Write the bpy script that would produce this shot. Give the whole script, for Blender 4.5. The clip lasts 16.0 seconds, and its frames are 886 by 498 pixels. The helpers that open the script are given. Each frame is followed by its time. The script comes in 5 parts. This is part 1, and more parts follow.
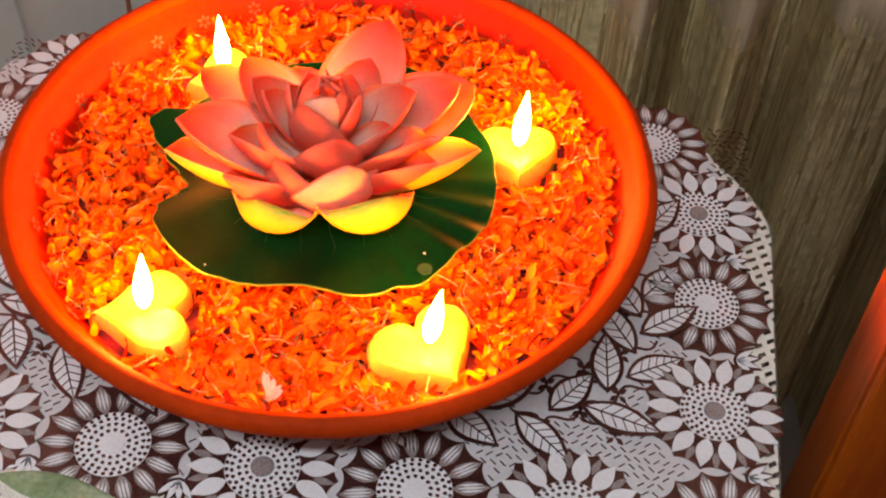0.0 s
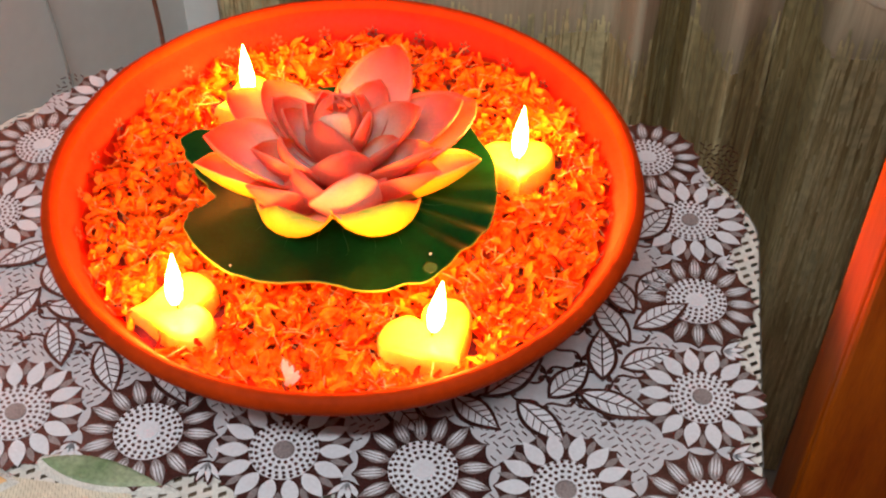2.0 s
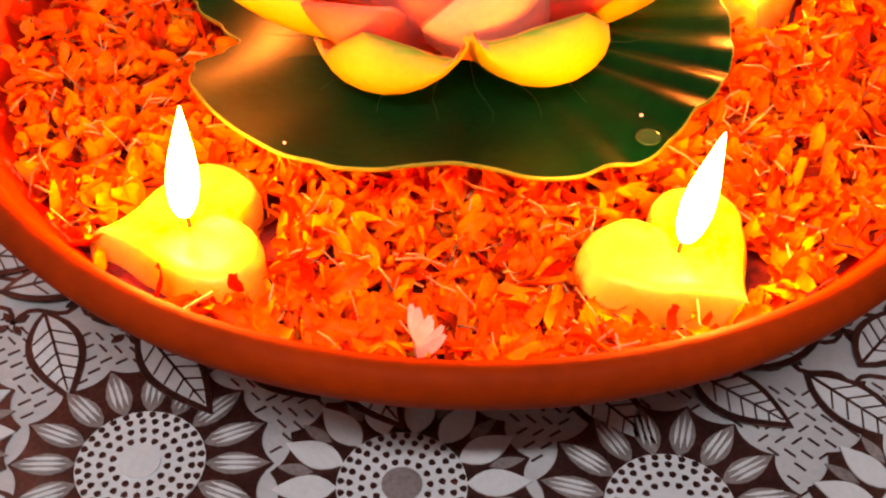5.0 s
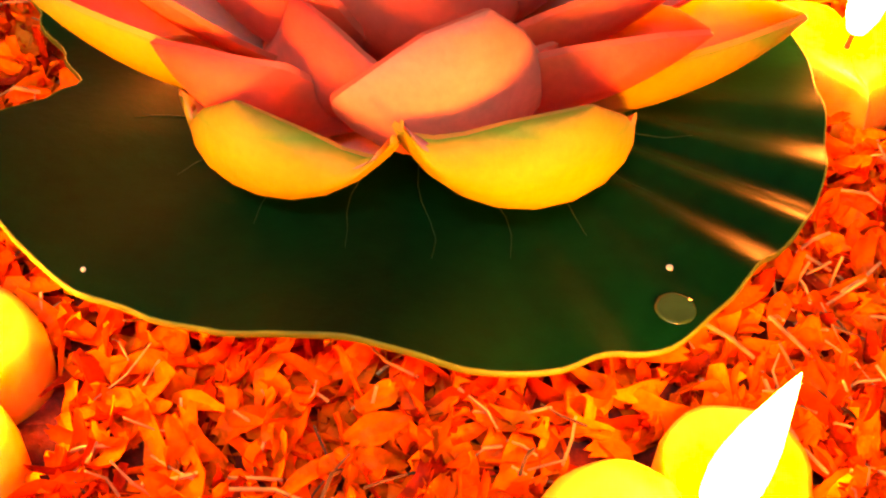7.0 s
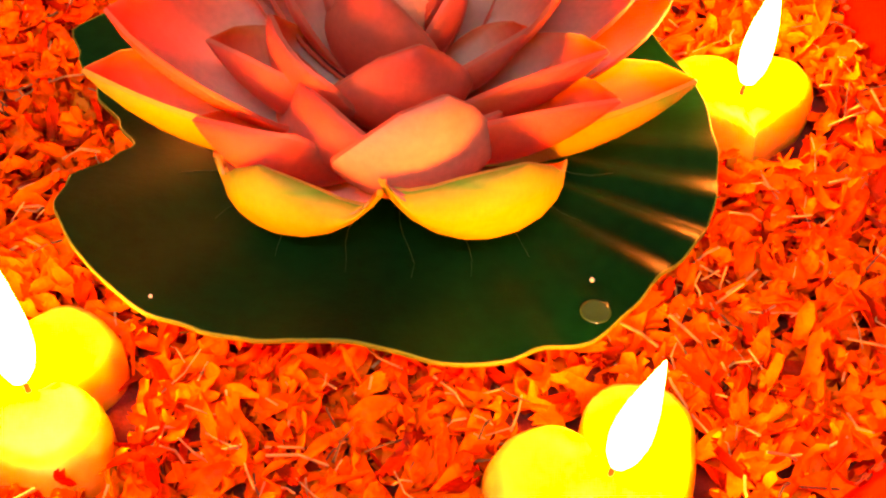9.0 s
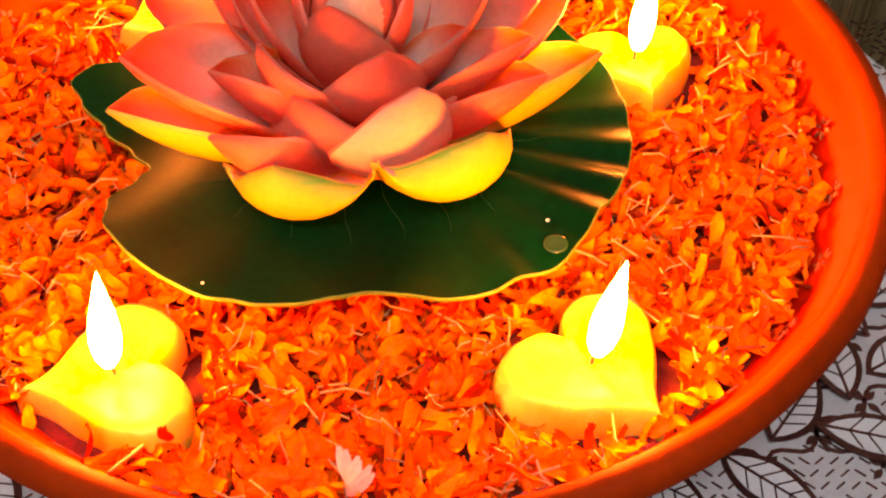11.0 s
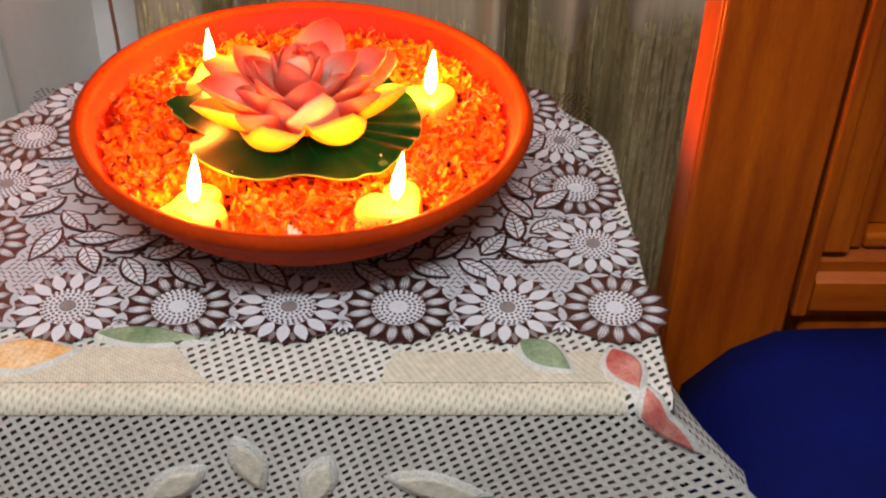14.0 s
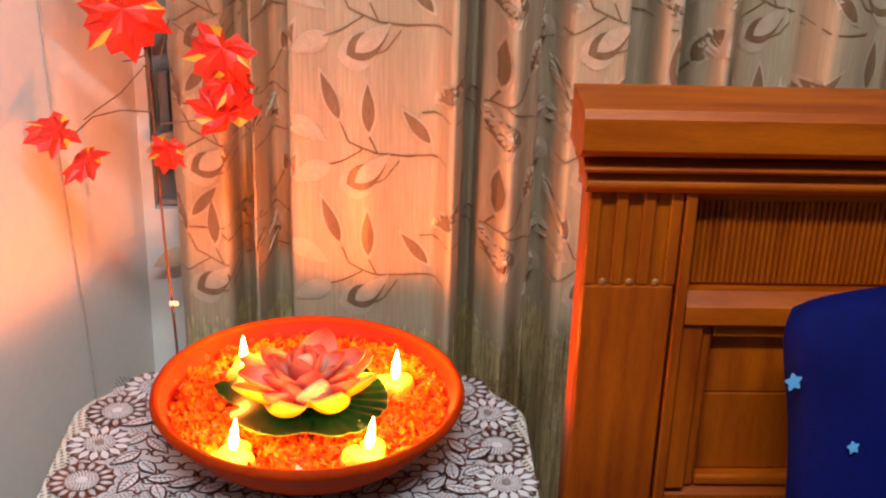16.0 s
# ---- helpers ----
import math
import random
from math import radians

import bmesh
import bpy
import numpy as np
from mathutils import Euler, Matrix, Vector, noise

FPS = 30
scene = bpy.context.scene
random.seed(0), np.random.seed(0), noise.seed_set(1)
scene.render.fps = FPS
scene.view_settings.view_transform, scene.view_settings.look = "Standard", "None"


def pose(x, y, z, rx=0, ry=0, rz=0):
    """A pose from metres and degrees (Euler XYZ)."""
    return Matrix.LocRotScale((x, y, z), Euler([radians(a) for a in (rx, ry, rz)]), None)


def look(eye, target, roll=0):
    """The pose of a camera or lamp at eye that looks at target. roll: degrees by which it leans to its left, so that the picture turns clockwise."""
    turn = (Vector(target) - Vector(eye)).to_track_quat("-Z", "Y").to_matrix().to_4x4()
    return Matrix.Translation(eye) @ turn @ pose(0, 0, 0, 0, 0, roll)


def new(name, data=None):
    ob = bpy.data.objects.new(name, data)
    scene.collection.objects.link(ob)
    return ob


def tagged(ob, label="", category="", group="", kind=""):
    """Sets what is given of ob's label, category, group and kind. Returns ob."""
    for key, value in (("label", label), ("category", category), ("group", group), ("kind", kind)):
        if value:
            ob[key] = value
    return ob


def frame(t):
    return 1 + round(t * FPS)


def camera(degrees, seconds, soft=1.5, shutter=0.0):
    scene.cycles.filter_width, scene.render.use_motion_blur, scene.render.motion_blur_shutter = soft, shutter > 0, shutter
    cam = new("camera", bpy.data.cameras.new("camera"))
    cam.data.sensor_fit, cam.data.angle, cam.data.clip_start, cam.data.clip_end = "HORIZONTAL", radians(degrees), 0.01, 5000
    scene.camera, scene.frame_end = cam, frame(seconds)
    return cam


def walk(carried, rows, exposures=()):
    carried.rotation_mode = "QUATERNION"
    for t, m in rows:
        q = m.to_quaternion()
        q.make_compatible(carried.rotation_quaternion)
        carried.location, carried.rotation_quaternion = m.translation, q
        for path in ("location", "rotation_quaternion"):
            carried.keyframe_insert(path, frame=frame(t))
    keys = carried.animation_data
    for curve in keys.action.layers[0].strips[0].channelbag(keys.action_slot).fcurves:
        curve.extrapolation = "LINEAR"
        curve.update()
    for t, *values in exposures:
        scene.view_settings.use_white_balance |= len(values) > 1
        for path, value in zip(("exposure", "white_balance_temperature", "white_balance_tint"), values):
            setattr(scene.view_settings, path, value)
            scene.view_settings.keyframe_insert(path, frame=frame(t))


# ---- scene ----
cam = camera(39.1, 16.0, soft=2.2)
PATH = [
    (0, (0.122, -0.485, 0.562), (-0.02, 0.846, -0.924), 3.5),
    (0.5, (0.149, -0.55, 0.543), (-0.038, 0.828, -0.893), 1.7),
    (1, (0.171, -0.586, 0.553), (-0.028, 0.803, -0.872), 1.0),
    (1.5, (0.156, -0.568, 0.58), (-0.059, 0.813, -0.851), 0.7),
    (2, (0.152, -0.545, 0.587), (-0.067, 0.838, -0.842), 0.5),
    (2.5, (0.127, -0.552, 0.573), (-0.073, 0.851, -0.838), 0.8),
    (3, (0.102, -0.557, 0.548), (-0.069, 0.848, -0.865), 1.1),
    (3.5, (0.052, -0.544, 0.545), (0.047, 0.857, -0.883), 0.1),
    (3.7, (0.027, -0.542, 0.537), (0.094, 0.855, -0.892), 1.0),
    (5.8, (0.037, -0.268, 0.223), (-0.19, 1.166, -1.153), 1.1),
    (6, (0.041, -0.261, 0.234), (-0.169, 1.159, -1.158), 1.8),
    (6.5, (0.046, -0.239, 0.243), (-0.161, 1.171, -1.159), 2.2),
    (7, (0.046, -0.226, 0.245), (-0.166, 1.16, -1.182), 4.0),
    (7.5, (0.058, -0.225, 0.265), (-0.175, 1.144, -1.174), 3.6),
    (8, (0.059, -0.233, 0.277), (-0.152, 1.121, -1.179), 4.0),
    (8.5, (0.058, -0.25, 0.293), (-0.151, 1.101, -1.167), 3.5),
    (9, (0.058, -0.273, 0.31), (-0.143, 1.093, -1.138), 2.6),
    (11.5, (0.005, -0.401, 0.383), (0.06, 1.005, -1.039), -0.4),
    (12, (-0.02, -0.483, 0.418), (0.093, 0.942, -0.981), -0.1),
    (12.5, (-0.017, -0.548, 0.44), (0.141, 0.881, -0.95), 1.2),
    (13, (0.014, -0.651, 0.492), (0.144, 0.804, -0.874), 1.8),
    (13.5, (0.044, -0.754, 0.555), (0.142, 0.765, -0.742), 2.0),
    (14, (0.074, -0.851, 0.596), (0.156, 0.73, -0.626), 2.1),
    (14.5, (0.109, -0.947, 0.647), (0.175, 0.702, -0.483), 2.4),
    (15, (0.12, -1.014, 0.692), (0.177, 0.697, -0.342), 2.4),
    (15.5, (0.114, -1.114, 0.757), (0.175, 0.662, -0.16), 2.3),
    (16, (0.099, -1.262, 0.817), (0.181, 0.565, 0.008), 1.8),
]
walk(cam, [(t, look(eye, target, roll)) for t, eye, target, roll in PATH],
     exposures=[(0.0, -0.15, 6700, 12), (1.0, -0.07, 6500, 10), (3.7, -0.05, 6500, 10), (6.0, -0.65, 7300, 18), (7.0, -0.85, 7000, 12), (7.5, -1.32, 3150, -110), (8.2, -1.32, 3150, -110), (8.6, -1.08, 5300, -34), (9.0, -0.78, 7400, 22), (11.3, -0.42, 6900, 14), (12.0, -0.55, 6500, 10), (13.0, -0.45, 6500, 10), (13.6, -0.2, 6500, 10), (14.2, 0.16, 6500, 10), (16.0, 0.2, 6500, 10)])

# ---- world and room light ----
world = bpy.data.worlds.new("room_dusk")
scene.world = world
world.use_nodes = True
wn = world.node_tree.nodes["Background"]
wn.inputs[0].default_value = (0.55, 0.65, 0.8, 1)
wn.inputs[1].default_value = 0.15


def area_lamp(name, eye, target, sx, sy, watts, colour):
    data = bpy.data.lights.new(name, "AREA")
    data.shape, data.size, data.size_y = "RECTANGLE", sx, sy
    data.energy, data.color = watts, colour
    ob = new(name, data)
    ob.matrix_world = look(eye, target)
    return ob


LAMP_EYE = (0.05, -1.15, 1.86)
area_lamp("tube_light_glow", LAMP_EYE, (-0.1, -0.1, 0.0), 1.2, 0.08, 35, (0.93, 0.97, 1.0))
FLAME_POWER = 780.0

# ---- materials ----


def mat(name, rgb, rough=0.5, metal=0.0, scale=0.0, vary=0.25, bump=0.0, bscale=0.0, coat=0.0, sss=0.0, spec=0.5, rgb2=None, fine=0.0, per_object=0.0, stretch=(1, 1, 1), sheen=0.0):
    """A procedural surface: a broad and a fine variation of its colour, relief, and a change from piece to piece."""
    m = bpy.data.materials.new(name)
    m.use_nodes = True
    nt = m.node_tree
    b = nt.nodes["Principled BSDF"]
    n, l = nt.nodes.new, nt.links.new
    b.inputs["Roughness"].default_value = rough
    b.inputs["Metallic"].default_value = metal
    b.inputs["Specular IOR Level"].default_value = spec
    b.inputs["Coat Weight"].default_value = coat
    b.inputs["Sheen Weight"].default_value = sheen
    if sss:
        b.inputs["Subsurface Weight"].default_value = sss
        b.inputs["Subsurface Radius"].default_value = (0.02, 0.009, 0.003)
        b.inputs["Subsurface Scale"].default_value = 0.6
    rgb2 = rgb2 or tuple(c * (1 - vary) for c in rgb)
    co = n("ShaderNodeTexCoord")
    mp = n("ShaderNodeMapping")
    mp.inputs["Scale"].default_value = stretch
    l(co.outputs["Object"], mp.inputs[0])
    mix = n("ShaderNodeMix")
    mix.data_type = "RGBA"
    mix.inputs[6].default_value = (*rgb, 1)
    mix.inputs[7].default_value = (*rgb2, 1)
    if scale:
        t1 = n("ShaderNodeTexNoise")
        t1.inputs["Scale"].default_value = scale
        t1.inputs["Detail"].default_value = 4
        l(mp.outputs[0], t1.inputs["Vector"])
        rp = n("ShaderNodeValToRGB")
        rp.color_ramp.elements[0].position, rp.color_ramp.elements[1].position = 0.35, 0.68
        l(t1.outputs["Fac"], rp.inputs[0])
        l(rp.outputs[0], mix.inputs[0])
    else:
        mix.inputs[0].default_value = 0.0
    col = mix.outputs[2]
    if fine:
        t2 = n("ShaderNodeTexNoise")
        t2.inputs["Scale"].default_value = scale * 9 + 40
        t2.inputs["Detail"].default_value = 2
        l(mp.outputs[0], t2.inputs["Vector"])
        hs = n("ShaderNodeHueSaturation")
        mr = n("ShaderNodeMapRange")
        mr.inputs[1].default_value, mr.inputs[2].default_value = 0.3, 0.7
        mr.inputs[3].default_value, mr.inputs[4].default_value = 1 - fine, 1 + fine
        l(t2.outputs["Fac"], mr.inputs[0])
        l(mr.outputs[0], hs.inputs["Value"])
        l(col, hs.inputs["Color"])
        col = hs.outputs[0]
    if per_object:
        oi = n("ShaderNodeObjectInfo")
        hs2 = n("ShaderNodeHueSaturation")
        mr2 = n("ShaderNodeMapRange")
        mr2.inputs[3].default_value, mr2.inputs[4].default_value = 1 - per_object, 1 + per_object
        l(oi.outputs["Random"], mr2.inputs[0])
        l(mr2.outputs[0], hs2.inputs["Value"])
        l(col, hs2.inputs["Color"])
        col = hs2.outputs[0]
    l(col, b.inputs["Base Color"])
    if bump:
        t3 = n("ShaderNodeTexNoise")
        t3.inputs["Scale"].default_value = bscale
        t3.inputs["Detail"].default_value = 3
        l(mp.outputs[0], t3.inputs["Vector"])
        bp = n("ShaderNodeBump")
        bp.inputs["Strength"].default_value = bump
        bp.inputs["Distance"].default_value = 0.002
        l(t3.outputs["Fac"], bp.inputs["Height"])
        l(bp.outputs[0], b.inputs["Normal"])
    return m


def glow(name, rgb, strength):
    m = bpy.data.materials.new(name)
    m.use_nodes = True
    b = m.node_tree.nodes["Principled BSDF"]
    b.inputs["Base Color"].default_value = (*rgb, 1)
    b.inputs["Emission Color"].default_value = (*rgb, 1)
    b.inputs["Emission Strength"].default_value = strength
    return m


def petal_paint(m, stops, edge=0.9, edge_power=3.0, tip_power=2.0):
    """Colour over a petal: from its heart out to its tip and its side edges, by the mesh's own UV."""
    nt = m.node_tree
    b = nt.nodes["Principled BSDF"]
    n, l = nt.nodes.new, nt.links.new
    old = b.inputs["Base Color"].links[0].from_socket
    uv, sp = n("ShaderNodeUVMap"), n("ShaderNodeSeparateXYZ")
    l(uv.outputs[0], sp.inputs[0])

    def op(kind, a, c):
        q = n("ShaderNodeMath")
        q.operation = kind
        for k, v in enumerate((a, c)):
            if isinstance(v, (int, float)):
                q.inputs[k].default_value = v
            elif v is not None:
                l(v, q.inputs[k])
        return q.outputs[0]
    side = op("ABSOLUTE", op("SUBTRACT", op("MULTIPLY", sp.outputs[1], 2.0), 1.0), None)
    fac = op("MAXIMUM", op("POWER", sp.outputs[0], tip_power), op("MULTIPLY", op("POWER", side, edge_power), edge))
    rp = n("ShaderNodeValToRGB")
    els = rp.color_ramp.elements
    while len(els) < len(stops):
        els.new(0.5)
    for e, (p, c) in zip(els, stops):
        e.position, e.color = p, (*c, 1)
    mx = n("ShaderNodeMix")
    mx.data_type, mx.blend_type = "RGBA", "MULTIPLY"
    mx.inputs[0].default_value = 1.0
    l(fac, rp.inputs[0])
    l(rp.outputs[0], mx.inputs[6])
    l(old, mx.inputs[7])
    l(mx.outputs[2], b.inputs["Base Color"])
    return m


def foam(name, sss=0.1):
    return mat(name, (1, 1, 1), 0.55, scale=50, vary=0.1, fine=0.05, per_object=0.08, bump=0.12, bscale=500, sss=sss, spec=0.25)


TERRACOTTA = mat("terracotta", (0.42, 0.034, 0.001), 0.65, scale=14, vary=0.3, bump=0.2, bscale=160, fine=0.1, spec=0.07)
TERRA_IN = mat("terracotta_inside", (0.60, 0.013, 0.001), 0.55, scale=20, vary=0.25, bump=0.12, bscale=120, fine=0.08, spec=0.12)
STENCIL = mat("stencil_brown", (0.20, 0.035, 0.012), 0.6, scale=90, vary=0.3)
PETAL_A = mat("marigold_orange", (0.74, 0.068, 0.002), 0.55, scale=60, rgb2=(0.80, 0.15, 0.004), fine=0.2, per_object=0.28, sss=0.1, bump=0.3, bscale=700, spec=0.10)
PETAL_B = mat("marigold_gold", (0.92, 0.20, 0.006), 0.55, scale=60, rgb2=(0.88, 0.11, 0.004), fine=0.2, per_object=0.25, sss=0.1, bump=0.3, bscale=700, spec=0.10)
PETAL_C = mat("marigold_deep", (0.42, 0.026, 0.002), 0.6, scale=60, vary=0.3, fine=0.2, per_object=0.25, bump=0.3, bscale=700, spec=0.08)
STRAW = mat("dry_straw", (0.66, 0.38, 0.13), 0.6, scale=200, vary=0.4)
HUSK = mat("brown_husk", (0.16, 0.09, 0.035), 0.7, scale=200, vary=0.5)
# dark sheet under the petals; its colour holds the shade in their gaps
BED_SHADE = mat("shaded_petal_underlayer", (0.17, 0.010, 0.001), 0.7, scale=110, rgb2=(0.05, 0.004, 0.001), bump=0.8, bscale=220, fine=0.2)
PINK_IN = petal_paint(foam("foam_pink_inside", 0.8), [(0.0, (0.92, 0.48, 0.38)), (0.35, (0.92, 0.38, 0.30)), (0.62, (0.92, 0.18, 0.12)), (0.9, (0.90, 0.055, 0.022))], 0.85, 3.5, 1.6)
PINK_OUT = petal_paint(foam("foam_pink_outside", 0.7), [(0.0, (0.88, 0.045, 0.018)), (0.3, (0.90, 0.065, 0.032)), (0.7, (0.90, 0.14, 0.095)), (1.0, (0.84, 0.08, 0.05))], 0.5, 2.0, 1.4)
PALE_OUT = petal_paint(foam("foam_pale_outside"), [(0.0, (0.82, 0.20, 0.06)), (0.25, (0.84, 0.30, 0.16)), (0.8, (0.80, 0.38, 0.27)), (1.0, (0.80, 0.24, 0.15))], 0.3, 4.0, 1.3)
YELLOW_OUT = petal_paint(foam("foam_yellow_outside", 0.06), [(0.0, (0.26, 0.38, 0.03)), (0.3, (0.46, 0.41, 0.025)), (0.62, (0.44, 0.40, 0.025)), (0.8, (0.13, 0.34, 0.03)), (1.0, (0.36, 0.30, 0.03))], 0.85, 5.0, 2.2)
PAD_GREEN = mat("pad_green", (0.0008, 0.026, 0.006), 0.36, scale=22, vary=0.4, fine=0.14, bump=0.06, bscale=300, spec=0.03)
PAD_EDGE = mat("pad_edge_lime", (0.09, 0.19, 0.010), 0.55, scale=60, vary=0.3)
PAD_VEIN = mat("pad_vein", (0.02, 0.075, 0.022), 0.4, scale=100, vary=0.3)
DROP = mat("water_mark", (0.02, 0.07, 0.02), 0.12, scale=90, vary=0.3)
WAX = mat("yellow_wax", (0.97, 0.75, 0.09), 0.42, scale=35, rgb2=(0.95, 0.62, 0.03), bump=0.25, bscale=120, sss=0.8, fine=0.04)
WICK = mat("burnt_wick", (0.06, 0.015, 0.006), 0.8, scale=300, vary=0.4)
FLAME = glow("flame", (1.0, 0.215, 0.022), FLAME_POWER)
MAT_WHITE = mat("lace_vinyl_white", (0.50, 0.50, 0.53), 0.34, scale=25, vary=0.06, fine=0.04, bump=0.35, bscale=420)
MAT_PALE = mat("lace_vinyl_petal", (0.64, 0.65, 0.69), 0.32, scale=40, vary=0.06, fine=0.04, bump=0.2, bscale=420)
MAT_DARK = mat("foil_plum_line", (0.20, 0.105, 0.095), 0.36, metal=0.9, scale=60, vary=0.4, fine=0.15)
MAT_GREY = mat("hatched_grey", (0.30, 0.26, 0.26), 0.35, metal=0.2, scale=60, vary=0.3, fine=0.2)
WOOD = mat("varnished_teak", (0.39, 0.080, 0.002), 0.42, scale=5, rgb2=(0.22, 0.034, 0.001), stretch=(9, 9, 0.9), fine=0.12, bump=0.08, bscale=40, spec=0.2)
WOOD_H = mat("varnished_teak_rail", (0.40, 0.084, 0.002), 0.42, scale=5, rgb2=(0.23, 0.036, 0.001), stretch=(0.9, 9, 9), fine=0.12, bump=0.08, bscale=40, spec=0.2)
TABLE_WOOD = mat("dark_table_wood", (0.17, 0.12, 0.08), 0.5, scale=6, vary=0.4, stretch=(8, 1, 8))
WALL = mat("white_wall_paint", (0.74, 0.72, 0.69), 0.75, scale=3, vary=0.07, fine=0.02, bump=0.2, bscale=60)
ROOM = mat("room_paint", (0.62, 0.60, 0.56), 0.85, scale=2, vary=0.08)
FLOOR = mat("floor_tile", (0.35, 0.30, 0.26), 0.4, scale=4, vary=0.2)
CURTAIN = mat("curtain_beige_satin", (0.46, 0.365, 0.245), 0.42, scale=30, vary=0.10, fine=0.1, bump=0.35, bscale=240, stretch=(1, 1, 0.05))
CURTAIN_LEAF = mat("curtain_leaf_bronze", (0.25, 0.155, 0.085), 0.36, scale=60, vary=0.25, fine=0.15, stretch=(1, 1, 0.2))
CURTAIN_SILVER = mat("curtain_leaf_silver", (0.55, 0.44, 0.32), 0.3, scale=60, vary=0.15, fine=0.1)
FRINGE = mat("curtain_band_gold", (0.66, 0.52, 0.27), 0.45, scale=26, rgb2=(0.28, 0.19, 0.08), stretch=(9, 9, 0.35), fine=0.35, bump=0.8, bscale=90, metal=0.15)
THREAD = mat("band_thread_gold", (0.78, 0.66, 0.36), 0.3, metal=0.3, scale=80, vary=0.4)
BLUE = mat("royal_blue_cotton", (0.0004, 0.0032, 0.085), 0.85, scale=9, vary=0.3, fine=0.12, bump=0.3, bscale=500, spec=0.15)
PRINT_CYAN = mat("pale_print", (0.12, 0.42, 0.80), 0.7, scale=90, vary=0.15)
PRINT_PINK = mat("pink_print", (0.70, 0.10, 0.30), 0.7, scale=90, vary=0.15)
MAPLE = mat("maple_red", (0.78, 0.012, 0.004), 0.5, scale=30, rgb2=(0.80, 0.035, 0.006), fine=0.12, sss=0.15)
MAPLE_TIP = mat("maple_yellow", (0.85, 0.42, 0.03), 0.5, scale=30, vary=0.2)
TWIG = mat("twig_brown", (0.20, 0.075, 0.04), 0.7, scale=60, vary=0.4)
FRAME = mat("grey_window_frame", (0.26, 0.25, 0.25), 0.45, scale=12, vary=0.2)
CHAR = mat("crochet_print_green", (0.13, 0.20, 0.09), 0.8, scale=40, rgb2=(0.33, 0.38, 0.25), fine=0.2)
PEACH = mat("crochet_print_peach", (0.72, 0.36, 0.12), 0.8, scale=40, rgb2=(0.75, 0.55, 0.33), fine=0.2)
ROSE = mat("crochet_print_rose", (0.42, 0.06, 0.05), 0.8, scale=40, rgb2=(0.62, 0.28, 0.22), fine=0.2)
CREAM = mat("crochet_cream", (0.66, 0.61, 0.50), 0.8, scale=18, vary=0.12, fine=0.12, bump=0.5, bscale=500)
CORD = mat("crochet_cord", (0.64, 0.62, 0.57), 0.8, scale=60, vary=0.15, fine=0.15, bump=0.8, bscale=600)


def net_material(name, rgb, open_slits):
    """Cream crochet net: rows of slits that go through the cloth, in diagonal bands."""
    m = mat(name, rgb, 0.8, scale=18, vary=0.12, fine=0.1, bump=0.5, bscale=500)
    nt = m.node_tree
    b = nt.nodes["Principled BSDF"]
    uv = nt.nodes.new("ShaderNodeUVMap")
    sp, cb = nt.nodes.new("ShaderNodeSeparateXYZ"), nt.nodes.new("ShaderNodeCombineXYZ")
    shear = nt.nodes.new("ShaderNodeMath")
    shear.operation = "MULTIPLY_ADD"
    shear.inputs[1].default_value = 0.30
    turn = nt.nodes.new("ShaderNodeMapping")
    turn.inputs["Rotation"].default_value = (0, 0, radians(33))
    br = nt.nodes.new("ShaderNodeTexBrick")
    br.offset, br.squash = 0.0, 1.0
    br.inputs["Scale"].default_value = 1.0
    br.inputs["Brick Width"].default_value = 0.0086
    br.inputs["Row Height"].default_value = 0.0064
    br.inputs["Mortar Size"].default_value = 0.0020
    br.inputs["Mortar Smooth"].default_value = 0.1
    br.inputs["Color1"].default_value = br.inputs["Color2"].default_value = (0, 0, 0, 1)
    br.inputs["Mortar"].default_value = (1, 1, 1, 1)
    nt.links.new(uv.outputs[0], turn.inputs[0])
    nt.links.new(turn.outputs[0], sp.inputs[0])
    nt.links.new(sp.outputs[1], shear.inputs[0])
    nt.links.new(sp.outputs[0], shear.inputs[2])
    nt.links.new(shear.outputs[0], cb.inputs[0])
    nt.links.new(sp.outputs[1], cb.inputs[1])
    nt.links.new(cb.outputs[0], br.inputs["Vector"])
    if open_slits:
        nt.links.new(br.outputs["Color"], b.inputs["Alpha"])
    else:
        mx = nt.nodes.new("ShaderNodeMix")
        mx.data_type, mx.blend_type = "RGBA", "MULTIPLY"
        mx.inputs[0].default_value = 1.0
        br.inputs["Color1"].default_value = br.inputs["Color2"].default_value = (0.72, 0.70, 0.66, 1)
        nt.links.new(b.inputs["Base Color"].links[0].from_socket, mx.inputs[6])
        nt.links.new(br.outputs["Color"], mx.inputs[7])
        nt.links.new(mx.outputs[2], b.inputs["Base Color"])
    bp = nt.nodes.new("ShaderNodeBump")
    bp.inputs["Distance"].default_value, bp.inputs["Strength"].default_value = 0.0015, 0.8
    nt.links.new(br.outputs["Color"], bp.inputs["Height"])
    nt.links.new(bp.outputs[0], b.inputs["Normal"])
    return m


NET = net_material("crochet_net", (0.64, 0.615, 0.56), True)
CLOSED = net_material("crochet_closed", (0.66, 0.60, 0.47), False)

# ---- mesh helpers ----


def finish(name, bm, materials, parent=None, label="", smooth=False, category="", kind="", group=""):
    me = bpy.data.meshes.new(name)
    bm.to_mesh(me)
    bm.free()
    for m in materials if isinstance(materials, (list, tuple)) else [materials]:
        me.materials.append(m)
    if smooth:
        me.shade_smooth()
    ob = new(name, me)
    if parent:
        ob.parent = parent
    return tagged(ob, label, category, group, kind)


